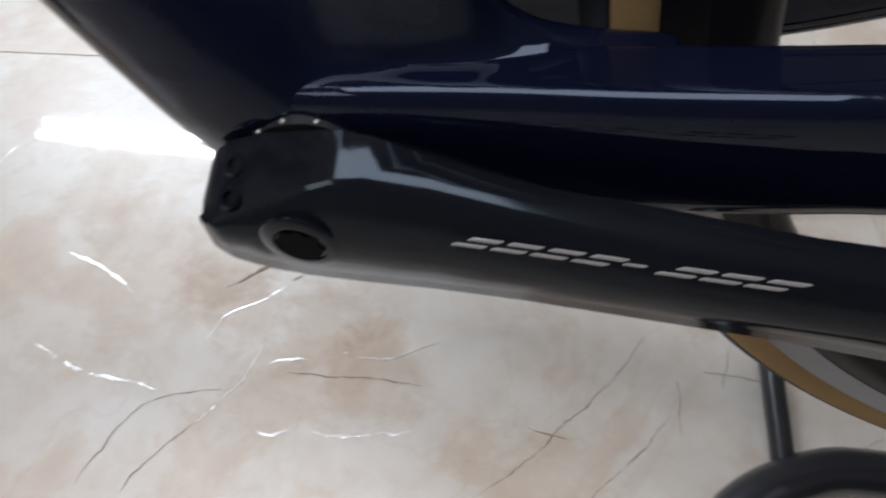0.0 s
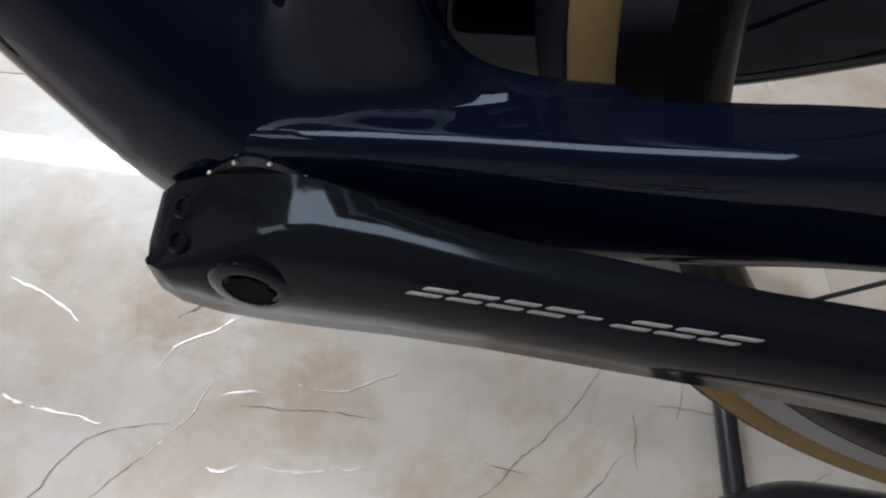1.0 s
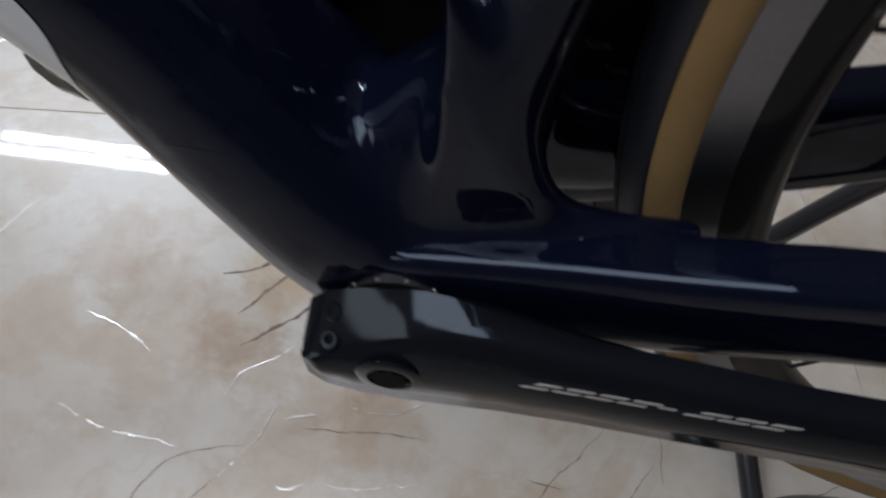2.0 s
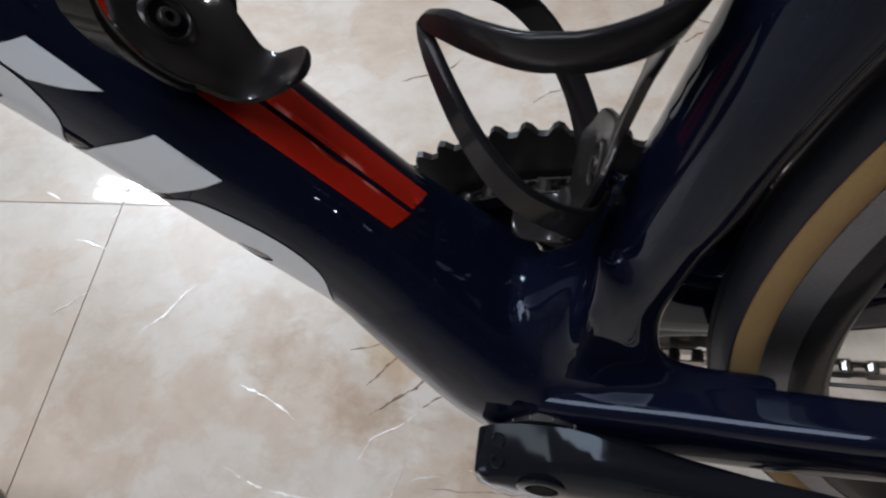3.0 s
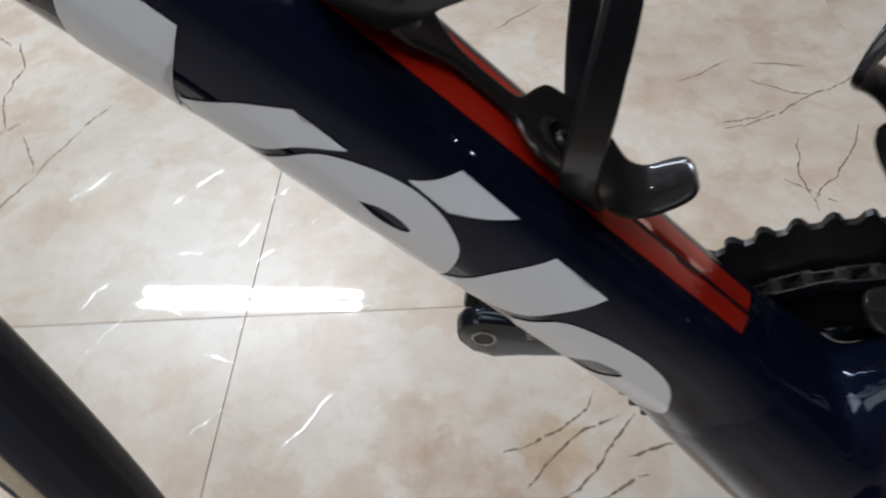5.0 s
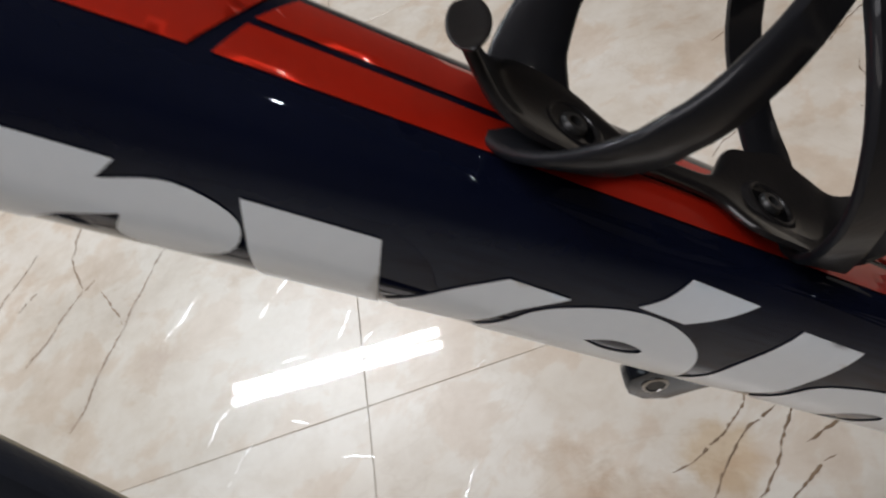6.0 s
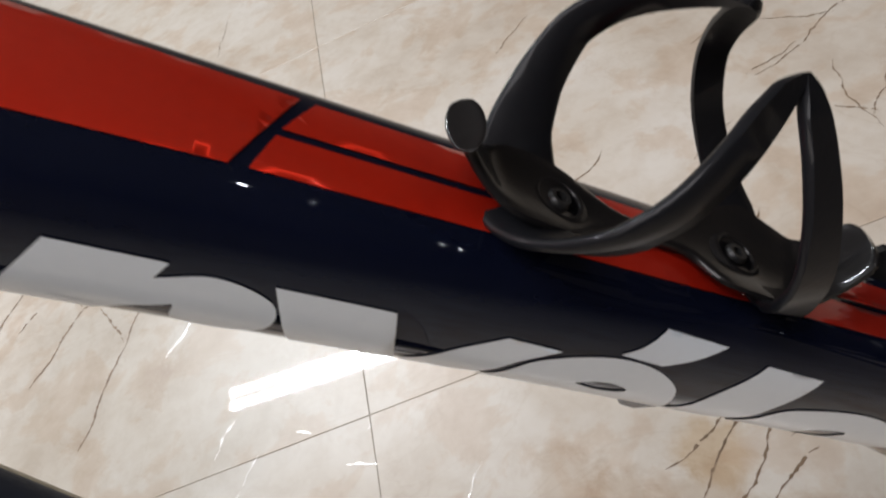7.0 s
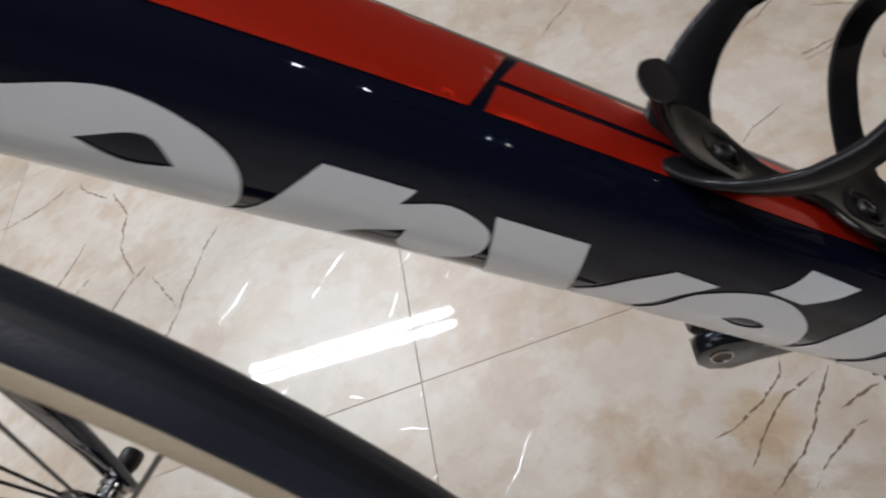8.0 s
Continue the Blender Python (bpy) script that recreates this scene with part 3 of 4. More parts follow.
PRINT = []
for i in range(8):
    u = 43.5 + i * 9.6
    if i == 4:
        PRINT.append(slanted(u, u + 4.5, -0.4, 0.4, 1.2))
        continue
    PRINT += [slanted(u, u + 7.6, -2.1, -1.0, 1.2), slanted(u + 0.6, u + 7.8, 0.9, 2.1, 1.2)]
bm = bmesh.new()
for poly in PRINT:
    low = [bm.verts.new(on_arm(x / 1000, (y + 11.4 + 0.03 * (x - 42)) / 1000, 0.0001)) for x, y in poly]
    high = [bm.verts.new(on_arm(x / 1000, (y + 11.4 + 0.03 * (x - 42)) / 1000, 0.0004)) for x, y in poly]
    bm.faces.new(high)
    for i in range(4):
        bm.faces.new((low[i], low[(i + 1) % 4], high[(i + 1) % 4], high[i]))
part("silver_print", bm, LETTER, crank_near, "row of silver printed bars")

crank_far = part("crank_arm", bevelled(arm_mesh(1, -1), 0.0007), CRANK, bicycle, "black anodised crank arm with a blackened pedal hole", angle=50)
PEDAL = BB - CX * 0.1745 - CZ * 0.003
part("pedal_bush", ring_mesh(PEDAL + Vector((0, 0.0588, 0)), (0, -1, 0), 0.0050, 0.0072, 0.0016, 28), STEEL, crank_far, "grey steel thread bush")
# solid black disc, painted shade in place of an open hole
part("pedal_hole", turned(bmesh.new(), PEDAL + Vector((0, 0.0588, 0)), (0, -1, 0), [(0, 0.0046), (0.0012, 0.0046)], 24), BLACK, crank_far)
# pedal beyond the far arm: a flat body that narrows outwards, on a stout axle
bm = bmesh.new()
cylinder(bm, PEDAL + Vector((0, 0.074, 0)), PEDAL + Vector((0, 0.084, 0)), 0.0080, 20)
rings(bm, [[PEDAL + Vector((x, y, z)) for x, z in ((-0.0145 * k, 0.0005), (-0.0120 * k, 0.0130), (0.018 * k, 0.0120), (0.034 * k, 0.0040), (0.033 * k, -0.0055), (0.010 * k, -0.0085), (-0.0125 * k, -0.0040))] for y, k in ((0.079, 0.92), (0.081, 1.0), (0.105, 1.05), (0.126, 0.95), (0.134, 0.7))])
part("pedal", bevelled(bm, 0.0012), BLACK, crank_far, "worn black pedal body", angle=40)


bm = bmesh.new()
for k, (u, v, w) in enumerate(((-0.150, 0.004, 0.006), (-0.150, 0.001, 0.009), (-0.150, -0.002, 0.005))):
    slab(bm, (0, 0, 0), (w, 0.0003, 0.0014), Matrix(((CX.x, 0, CZ.x, BB.x + CX.x * u + CZ.x * v), (0, 1, 0, 0.0569), (CX.z, 0, CZ.z, BB.z + CX.z * u + CZ.z * v), (0, 0, 0, 1))))
part("silver_print", bm, LETTER, crank_far, "small rows of grey printed bars")


def chainring_mesh(teeth, r_root, r_tip, r_in, y, thick):
    bm = bmesh.new()
    n = teeth * 6
    shape = (0.0, 0.05, 0.75, 1.0, 0.75, 0.05)
    layers = []
    for yy in (y - thick / 2, y + thick / 2):
        layers.append(([bm.verts.new(BB + Vector((math.cos(2 * math.pi * k / n) * (r_root + (r_tip - r_root) * shape[k % 6]), yy, math.sin(2 * math.pi * k / n) * (r_root + (r_tip - r_root) * shape[k % 6])))) for k in range(n)],
                       [bm.verts.new(BB + Vector((math.cos(2 * math.pi * k / n) * r_in, yy, math.sin(2 * math.pi * k / n) * r_in))) for k in range(n)]))
    (o0, i0), (o1, i1) = layers
    for k in range(n):
        m = (k + 1) % n
        bm.faces.new((o0[k], o0[m], i0[m], i0[k]))
        bm.faces.new((o1[m], o1[k], i1[k], i1[m]))
        bm.faces.new((o0[m], o0[k], o1[k], o1[m]))
        bm.faces.new((i0[k], i0[m], i1[m], i1[k]))
    return bm


part("outer_chainring", chainring_mesh(50, 0.1018, 0.1072, 0.066, 0.0475, 0.0034), DARKSTEEL, crank_far, "large black toothed chainring", angle=30)
part("inner_chainring", chainring_mesh(36, 0.0725, 0.0775, 0.042, 0.0395, 0.003), DARKSTEEL, crank_far, angle=30)
for k in range(4):
    th = CR + math.pi + radians((-42, 42, 128, 232)[k])
    d = Vector((math.cos(th), 0, math.sin(th)))
    bm = bmesh.new()
    tube(bm, [BB + Vector((0, 0.052, 0)) + d * r for r in (0.012, 0.04, 0.07, 0.090)], [0.013, 0.010, 0.008, 0.006], 12, flat=0.55, up=(0, 1, 0))
    part("spider_arm", bm, CRANK, crank_far)


# ---- chain on the small ring ----
def chain_mesh():
    bm = bmesh.new()
    pitch = 0.0127
    rr = 0.0755
    path = []
    # upper run, round the front of the ring, lower run
    top_a = math.pi / 2 + 0.22
    for k in range(30, 0, -1):
        th = top_a
        base = BB + Vector((rr * math.cos(th), 0.0395, rr * math.sin(th)))
        path.append(base + Vector((math.sin(th), 0.0, -math.cos(th))) * (k * pitch) * 1.0 + Vector((0, -0.0001 * k, 0)))
    k = 0
    while top_a + k * pitch / rr < 1.5 * math.pi + 0.05:
        th = top_a + k * pitch / rr
        path.append(BB + Vector((rr * math.cos(th), 0.0395, rr * math.sin(th))))
        k += 1
    last = path[-1]
    for k in range(1, 30):
        path.append(last + Vector((0.985, 0, 0.17)) * (k * pitch))
    for i, (a, b) in enumerate(zip(path, path[1:])):
        wide = 0.0033 if i % 2 else 0.0023
        d = (b - a).normalized()
        e = Vector((0, 1, 0)).cross(d)
        for sy in (-1, 1):
            outline = []
            for j in range(12):
                th = 2 * math.pi * j / 12
                end = b if math.cos(th) > 0 else a
                r = 0.0041 if abs(math.cos(th)) > 0.3 else 0.0031
                outline.append(end + d * (r * math.cos(th)) * 0.8 + e * (r * math.sin(th)))
            rings(bm, [[p + Vector((0, sy * wide, 0)) for p in outline], [p + Vector((0, sy * (wide + 0.0009), 0)) for p in outline]])
        cylinder(bm, a + Vector((0, -0.0028, 0)), a + Vector((0, 0.0028, 0)), 0.0036, 10)
    return bm


part("chain", chain_mesh(), STEEL, bicycle, "oily steel chain", angle=35)

# front derailleur on the seat tube
fd = bmesh.new()
for y in (0.0335, 0.0475):
    line = [BB + Vector((r * math.cos(th), y, r * math.sin(th))) for r, th in ((0.1125, radians(78)), (0.1135, radians(68)), (0.1145, radians(57)), (0.1155, radians(46)))]
    tube(fd, spline(line, 4), 0.0055, 8, flat=0.16, up=(0, 1, 0))
fd_part = part("front_derailleur", fd, DARKSTEEL, bicycle, "dark metal front derailleur cage")
bm = bmesh.new()
tube(bm, spline([(0.047, 0.016, 0.420), (0.062, 0.028, 0.412), (0.080, 0.036, 0.396)], 5), [0.007 + 0.001 * math.sin(k) for k in range(11)], 10)
part("derailleur_body", bm, BLACK, fd_part)


# ---- wheels ----
def arc_mesh(section, centre=Vector((0, 0, 0)), m=None, sides=160):
    """A ring about the y axis: section holds (radius, y)."""
    bm = bmesh.new()
    secs = []
    for k in range(sides):
        th = 2 * math.pi * k / sides
        row = [centre + Vector((r * math.cos(th), y, r * math.sin(th))) for r, y in section]
        secs.append([m @ p for p in row] if m else row)
    return rings(bm, secs, True)


def band(r0, rt, f0, f1, thick, n=10):
    """A strip of the tyre's round section between two angles off its crown."""
    outer = [(r0 + rt * math.cos(radians(f0 + (f1 - f0) * k / n)), rt * math.sin(radians(f0 + (f1 - f0) * k / n))) for k in range(n + 1)]
    inner = [(r0 + (rt - thick) * math.cos(radians(f0 + (f1 - f0) * k / n)), (rt - thick) * math.sin(radians(f0 + (f1 - f0) * k / n))) for k in range(n, -1, -1)]
    return outer + inner


def wheel(name, label, rim_section, rim_mat, brake, spokes, hub_half, flange, m, edge=65, rt=0.0128, wall=TAN, wall_label="tan cotton tyre sidewall", thick=0.0010, hub_mat=CHROME, swell=1.0, size=R_TYRE, phase=0.3):
    r0 = size - rt
    rim = part(name, arc_mesh(rim_section, m=m), rim_mat, bicycle, label)
    def crowned(rows, lift):
        return [(r + lift + 0.0009 * max(0.0, 1 - abs(y) / 0.006) if r > r0 + rt * 0.6 else r, y) for r, y in rows]

    part("tyre_tread", arc_mesh(crowned(band(r0, rt, -edge, edge, 0.0025, 32), 0.0), m=m), RUBBER, rim, "black rubber tread", angle=180)
    part("tread_band", arc_mesh(crowned(band(r0, rt, -17, 17, 0.0010, 12), 0.0003), m=m), SLICK, rim, "smooth dark running strip", angle=60)
    for side in (-1, 1):
        part("sidewall", arc_mesh(band(r0, rt - 0.0003, side * edge, side * 128, 0.002), m=m), wall, rim, wall_label, angle=180)
        if brake:
            (ra, rb, yb) = brake
            part("brake_track", arc_mesh([(ra, side * yb), (ra, side * (yb + 0.0008)), (rb, side * (yb + 0.0006)), (rb, side * yb)], m=m), TRACK, rim, "dark grey brake track")
    r_in = min(r for r, y in rim_section)
    n = spokes
    for k in range(n):
        th = 2 * math.pi * (k + phase) / n
        side = 1 if k % 2 else -1
        start = Vector((0.019 * math.cos(th + 0.5 * side), side * flange, 0.019 * math.sin(th + 0.5 * side)))
        stop = Vector(((r_in + 0.004) * math.cos(th), 0.0, (r_in + 0.004) * math.sin(th)))
        part("spoke", tube(bmesh.new(), [m @ start, m @ stop], thick, 8), DARKSTEEL, rim)
    prof = [(-hub_half, 0.006), (-hub_half, 0.0075), (-flange - 0.006, 0.0085), (-flange - 0.003, 0.021), (-flange, 0.0225), (-flange + 0.003, 0.021), (-flange + 0.007, 0.013),
            (flange - 0.007, 0.013), (flange - 0.003, 0.021), (flange, 0.0225), (flange + 0.003, 0.021), (flange + 0.006, 0.0085), (hub_half, 0.0075), (hub_half, 0.006)]
    hub = turned(bmesh.new(), (0, 0, 0), (0, 1, 0), [(h, r * (swell if r > 0.0115 else 1.0)) for h, r in prof], 40)
    hub.transform(m)
    part("hub", hub, hub_mat, rim, "polished grey metal hub shell")
    return rim


REAR_RIM = [(0.3080, -0.0095), (0.2950, -0.0105), (0.2890, -0.0114), (0.2820, -0.0095), (0.2780, -0.0045), (0.2772, 0.0), (0.2780, 0.0045), (0.2820, 0.0095), (0.2890, 0.0114), (0.2950, 0.0105), (0.3080, 0.0095), (0.3035, 0.0)]
wheel("rear_wheel", "deep black rear rim with a tan-walled tyre", REAR_RIM, CARBON, (0.3075, 0.2955, 0.0102), 18, 0.062, 0.030, Matrix.Translation(REAR) @ Matrix.Rotation(0.1, 4, "Y"))

HEAD = radians(76.5)
STEER_AXIS = Vector((math.cos(HEAD), 0, math.sin(HEAD)))
FWD = Vector((-math.sin(HEAD), 0, math.cos(HEAD)))
FRONT = Vector((-0.5683, -0.0105, 0.3400))
STEER_BASE = FRONT - FWD * 0.043
STEER = Matrix.Translation(FRONT) @ Matrix.Rotation(-0.0533, 4, "X") @ Matrix.Rotation(-0.290, 4, STEER_AXIS) @ Matrix.Translation(-FRONT)
FRONT_RIM = [(0.3225, -0.0088), (0.3095, -0.0092), (0.3035, -0.0078), (0.2995, -0.0035), (0.2990, 0.0), (0.2995, 0.0035), (0.3035, 0.0078), (0.3095, 0.0092), (0.3225, 0.0088), (0.3180, 0.0)]
wheel("front_wheel", "shallow front rim with a cream-walled tyre", FRONT_RIM, BLACK, None, 20, 0.050, 0.028, STEER @ Matrix.Translation(FRONT), 55, 0.0148, CREAM, "pale cream tyre sidewall", 0.0012, CHROME, 1.3, 0.3402, 0.12)

fork = None
for side in (-1, 1):
    bm = bmesh.new()
    secs = []
    # up from below the axle: height, set back, half width apart, half width, half thickness, squareness
    for d, off, y, a, b, e in ((-0.0200, 0.001, 0.0510, 0.0040, 0.0018, 2), (-0.0185, 0.001, 0.0510, 0.0068, 0.0024, 3), (-0.012, 0.0, 0.0510, 0.0095, 0.0028, 5), (0.0, 0.0, 0.0510, 0.0110, 0.0030, 6), (0.02, -0.003, 0.0510, 0.0110, 0.0036, 5), (0.05, -0.007, 0.0505, 0.0122, 0.0052, 3),
                               (0.12, -0.016, 0.047, 0.0145, 0.0068, 2.4), (0.22, -0.03, 0.042, 0.018, 0.008, 2), (0.31, -0.040, 0.036, 0.021, 0.009, 2), (0.36, -0.043, 0.026, 0.022, 0.013, 2), (0.375, -0.043, 0.012, 0.02, 0.014, 2)):
        c = FRONT + STEER_AXIS * d + FWD * off + Vector((0, side * y, 0))
        ring = []
        for j in range(28):
            co, si = math.cos(2 * math.pi * j / 28), math.sin(2 * math.pi * j / 28)
            ring.append(STEER @ (c + FWD * (a * math.copysign(abs(co) ** (2 / e), co)) + Vector((0, b * math.copysign(abs(si) ** (2 / e), si), 0))))
        secs.append(ring)
    rings(bm, secs)
    if fork is None:
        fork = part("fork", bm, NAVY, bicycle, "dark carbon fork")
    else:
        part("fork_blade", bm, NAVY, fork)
    way = STEER.to_3x3() @ Vector((0, side, 0))
    end = STEER @ (FRONT + Vector((0, side * 0.0535, 0)))
    if side < 0:
        bm = turned(bmesh.new(), end, way, [(0, 0.0095), (0.006, 0.0095), (0.012, 0.008), (0.016, 0.005)], 20)
        part("axle_nut", bm, ALLOY, fork)
    else:
        bm = turned(bmesh.new(), end, way, [(0, 0.0058), (0.004, 0.0058), (0.005, 0.0064), (0.009, 0.0076), (0.015, 0.0078), (0.018, 0.0064), (0.019, 0.003)], 24)
        part("skewer_knob", bm, BLACK, fork, "black skewer knob")
    for y, r in ((0.0372, 0.0092), (0.0428, 0.0102)):
        bm = turned(bmesh.new(), STEER @ (FRONT + Vector((0, side * y, 0))), way, [(0, r - 0.0015), (0.0006, r), (0.0034, r), (0.0040, r - 0.0015)], 24)
        part("lock_nut", bm, ALLOY, fork, "silver lock nut")
bm = bmesh.new()
cylinder(bm, STEER @ (STEER_BASE + STEER_AXIS * 0.36), STEER @ (STEER_BASE + STEER_AXIS * 0.40), 0.022, 24)
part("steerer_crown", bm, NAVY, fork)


# ---- bottle cages ----
def ribbon(bm, path, widths, outs, thick):
    """A flat band along a path, each point with its own width and outward direction."""
    secs = []
    n = len(path)
    for i, p in enumerate(path):
        d = (path[min(i + 1, n - 1)] - path[max(i - 1, 0)]).normalized()
        o = (outs[i] - d * outs[i].dot(d)).normalized()
        s = d.cross(o)
        w, t = widths[i] / 2, thick / 2
        secs.append([p + s * a + o * b for a, b in ((-w, -t * 0.3), (-w, t * 0.3), (-w * 0.88, t), (w * 0.88, t), (w, t * 0.3), (w, -t * 0.3), (w * 0.88, -t), (-w * 0.88, -t))])
    return rings(bm, secs)


def cage(m, label, lift=0.0, squeeze=1.0):
    """Local axes: x up the tube from the lower bolt, y across, z out from the tube. squeeze: how far the arm on the chain side is bent inwards."""
    V = Vector
    RC, ZC = 0.0372, 0.037 + lift
    # cradle: along the tube x, height z of its middle line, half its angle round the bottle, how much its corners stand up
    line = ((-0.0372, 0.0250, 6, 0), (-0.0370, 0.0240, 10, 0.0006), (-0.0366, 0.0215, 14, 0.0012), (-0.0356, 0.0165, 16, 0.0012), (-0.0332, 0.0095, 17, 0.0006), (-0.0275, 0.0052, 20, 0), (-0.018, 0.0040, 26, 0), (-0.008, 0.003, 32, 0), (0.002, 0.003, 28, 0),
            (0.011, 0.003, 24, 0), (0.018, 0.003, 8, 0), (0.028, 0.003, 5, 0), (0.041, 0.003, 6, 0), (0.050, 0.003, 12, 0), (0.060, 0.003, 19, 0), (0.070, 0.0040, 21, 0), (0.080, 0.0050, 20, 0),
            (0.086, 0.0065, 15, 0), (0.0910, 0.0095, 9, 0), (0.0945, 0.0122, 6, 0), (0.0970, 0.0142, 5, 0))
    rows = eased(line, 4)
    layers = []
    for i, (x, z, half, horn) in enumerate(rows):
        (xa, za), (xb, zb) = rows[max(i - 1, 0)][:2], rows[min(i + 1, len(rows) - 1)][:2]
        d = V((xb - xa, 0, zb - za)).normalized()
        o = V((-d.z, 0, d.x))
        outer, inner = [], []
        for k in range(17):
            v = k / 8 - 1
            ph = radians(half) * v
            side_out = o * math.cos(ph) - V((0, 1, 0)) * math.sin(ph)
            p = V((x, RC * math.sin(ph), z + lift)) + o * (RC * (1 - math.cos(ph))) + V((0.25, 0, 1)) * (horn * v * v)
            t = 0.0016 * (1 - 0.55 * abs(v) ** 6)
            outer.append(p + side_out * t)
            inner.append(p - side_out * t)
        layers.append(outer + inner[::-1])
    body = rings(bmesh.new(), layers)
    body.transform(m)
    cage_part = part("bottle_cage", body, SHELL, bicycle, label, angle=65)
    # leaf-shaped catch across the upper end
    leaf, secs = bmesh.new(), []
    broad, face = V((0.80, 0, -0.60)), V((0.60, 0, 0.80))
    for k in range(17):
        v = k / 8 - 1
        r = max(0.04, math.sqrt(max(0.0, 1 - v * v))) * (1.0 + 0.16 * v)
        c = V((0.0972, -0.0098 * v - 0.001, 0.0158 + lift)) + face * (0.0022 * v * v)
        secs.append([c + broad * (0.0049 * r * math.cos(2 * math.pi * j / 20)) + face * (0.0015 * r * math.sin(2 * math.pi * j / 20) + 0.0014 * r * math.cos(2 * math.pi * j / 20) ** 2) for j in range(20)])
    rings(leaf, secs)
    leaf.transform(m)
    part("catch", leaf, SHELL, cage_part, angle=180)
    # arms round the bottle
    for side in (-1, 1):
        arm = bmesh.new()
        pts, wid, outs = [], [], []
        upper = ((8, 0.0730, 0.028), (22, 0.0740, 0.0240), (40, 0.0745, 0.0190), (62, 0.0728, 0.0145), (85, 0.0695, 0.0115), (104, 0.0640, 0.0108), (123, 0.0570, 0.0098), (135, 0.0515, 0.0065), (142, 0.0475, 0.0012))
        lower = ((142, 0.0475, 0.0012), (138, 0.0450, 0.0058), (132, 0.0425, 0.0085), (117, 0.0365, 0.0090), (101, 0.0295, 0.0090), (75, 0.0165, 0.0095), (52, 0.003, 0.0105), (34, -0.008, 0.0135), (16, -0.013, 0.018))
        flare = radians(10)
        for leg in (upper, lower):
            for k in range(31):
                f = k / 30 * (len(leg) - 1)
                i = min(int(f), len(leg) - 2)
                deg, x, w = (leg[i][q] + (leg[i + 1][q] - leg[i][q]) * (f - i) for q in range(3))
                ph = radians(deg)
                pull = min(1.0, 0.78 + 0.22 * deg / 80) * (1 - 0.37 * max(0.0, (deg - 88) / 54) ** 1.8) * (1 - (1 - squeeze) * max(0.0, (deg - 50) / 92) ** 2.2 if side < 0 else 1.0)
                pts.append(V((x, side * RC * math.sin(ph) * pull, ZC - RC * math.cos(ph))))
                outs.append(V((-math.sin(flare), side * math.sin(ph) * math.cos(flare), -math.cos(ph) * math.cos(flare))))
                wid.append(w)
        n = 31
        ribbon(arm, pts[:n], wid[:n], outs[:n], 0.0030)
        ribbon(arm, pts[n:], wid[n:], outs[n:], 0.0030)
        arm.transform(m)
        part("cage_arm", arm, CARBON, cage_part, angle=60)
    for x in (0.0, 0.064):
        # black disc painted in as the shade of the bolt's recess
        sink = turned(bmesh.new(), (x, 0, lift + 0.0040), (0, 0, 1), [(0, 0.0066), (0.0009, 0.0066)], 28)
        sink.transform(m)
        part("bolt_recess", sink, RECESS_SHADE, cage_part, "flat black disc, the bolt recess's painted shade")
        rim = turned_ring(bmesh.new(), (x, 0, lift + 0.0036), (0, 0, 1), [(0, 0.0060), (0.0020, 0.0064), (0.0026, 0.0071), (0.0020, 0.0080), (0.0008, 0.0098), (0, 0.0100)], 36)
        rim.transform(m)
        part("recess_rim", rim, SHELL, cage_part, angle=180)
        bolt = turned_ring(bmesh.new(), (x, 0, lift + 0.0040), (0, 0, 1), [(0, 0.0018), (0.0026, 0.0018), (0.0026, 0.0030), (0.0018, 0.0036), (0, 0.0036)], 20)
        bolt.transform(m)
        part("cage_bolt", bolt, DARKSTEEL, cage_part)
    return cage_part


def axes(origin, x, z):
    y = z.cross(x)
    return Matrix(((x.x, y.x, z.x, origin.x), (x.y, y.y, z.y, origin.y), (x.z, y.z, z.z, origin.z), (0, 0, 0, 1)))


cage(axes(TOP + U * 0.099, U, N), "glossy black carbon cage on the down tube")
SX = Vector((0.163, 0, 0.987)).normalized()
SZ = Vector((-SX.z, 0, SX.x))
cage(axes(Vector((0.0275, 0, 0.438)) - SX * 0.005, SX, SZ), "glossy black carbon cage on the seat tube", 0.006, 0.60)


# ---- the stand under the rear wheel ----
stand = empty("bicycle_stand", (0.40, 0, 0), "black tubular steel bicycle stand on the marble floor", "bicycle stand")
loop = spline([(0.62, -0.02, 0.016), (0.45, -0.004, 0.016), (0.32, -0.002, 0.016), (0.27, -0.012, 0.016), (0.225, -0.045, 0.016), (0.205, -0.10, 0.016), (0.225, -0.16, 0.016), (0.30, -0.19, 0.016), (0.45, -0.20, 0.016), (0.62, -0.20, 0.016)], 8)
part("base_tube", tube(bmesh.new(), loop, 0.015, 16), ENAMEL, stand)
part("cross_bar", tube(bmesh.new(), [(0.259, -0.010, 0.014), (0.255, 0.06, 0.014), (0.252, 0.20, 0.014)], 0.0075, 14), ENAMEL, stand)
part("upright", tube(bmesh.new(), spline([(0.45, -0.20, 0.016), (0.43, -0.17, 0.20), (0.402, -0.075, 0.405)], 6), 0.011, 14), ENAMEL, stand)
part("upright", tube(bmesh.new(), spline([(0.252, 0.20, 0.014), (0.34, 0.20, 0.18), (0.402, 0.075, 0.405)], 6), 0.009, 14), ENAMEL, stand)


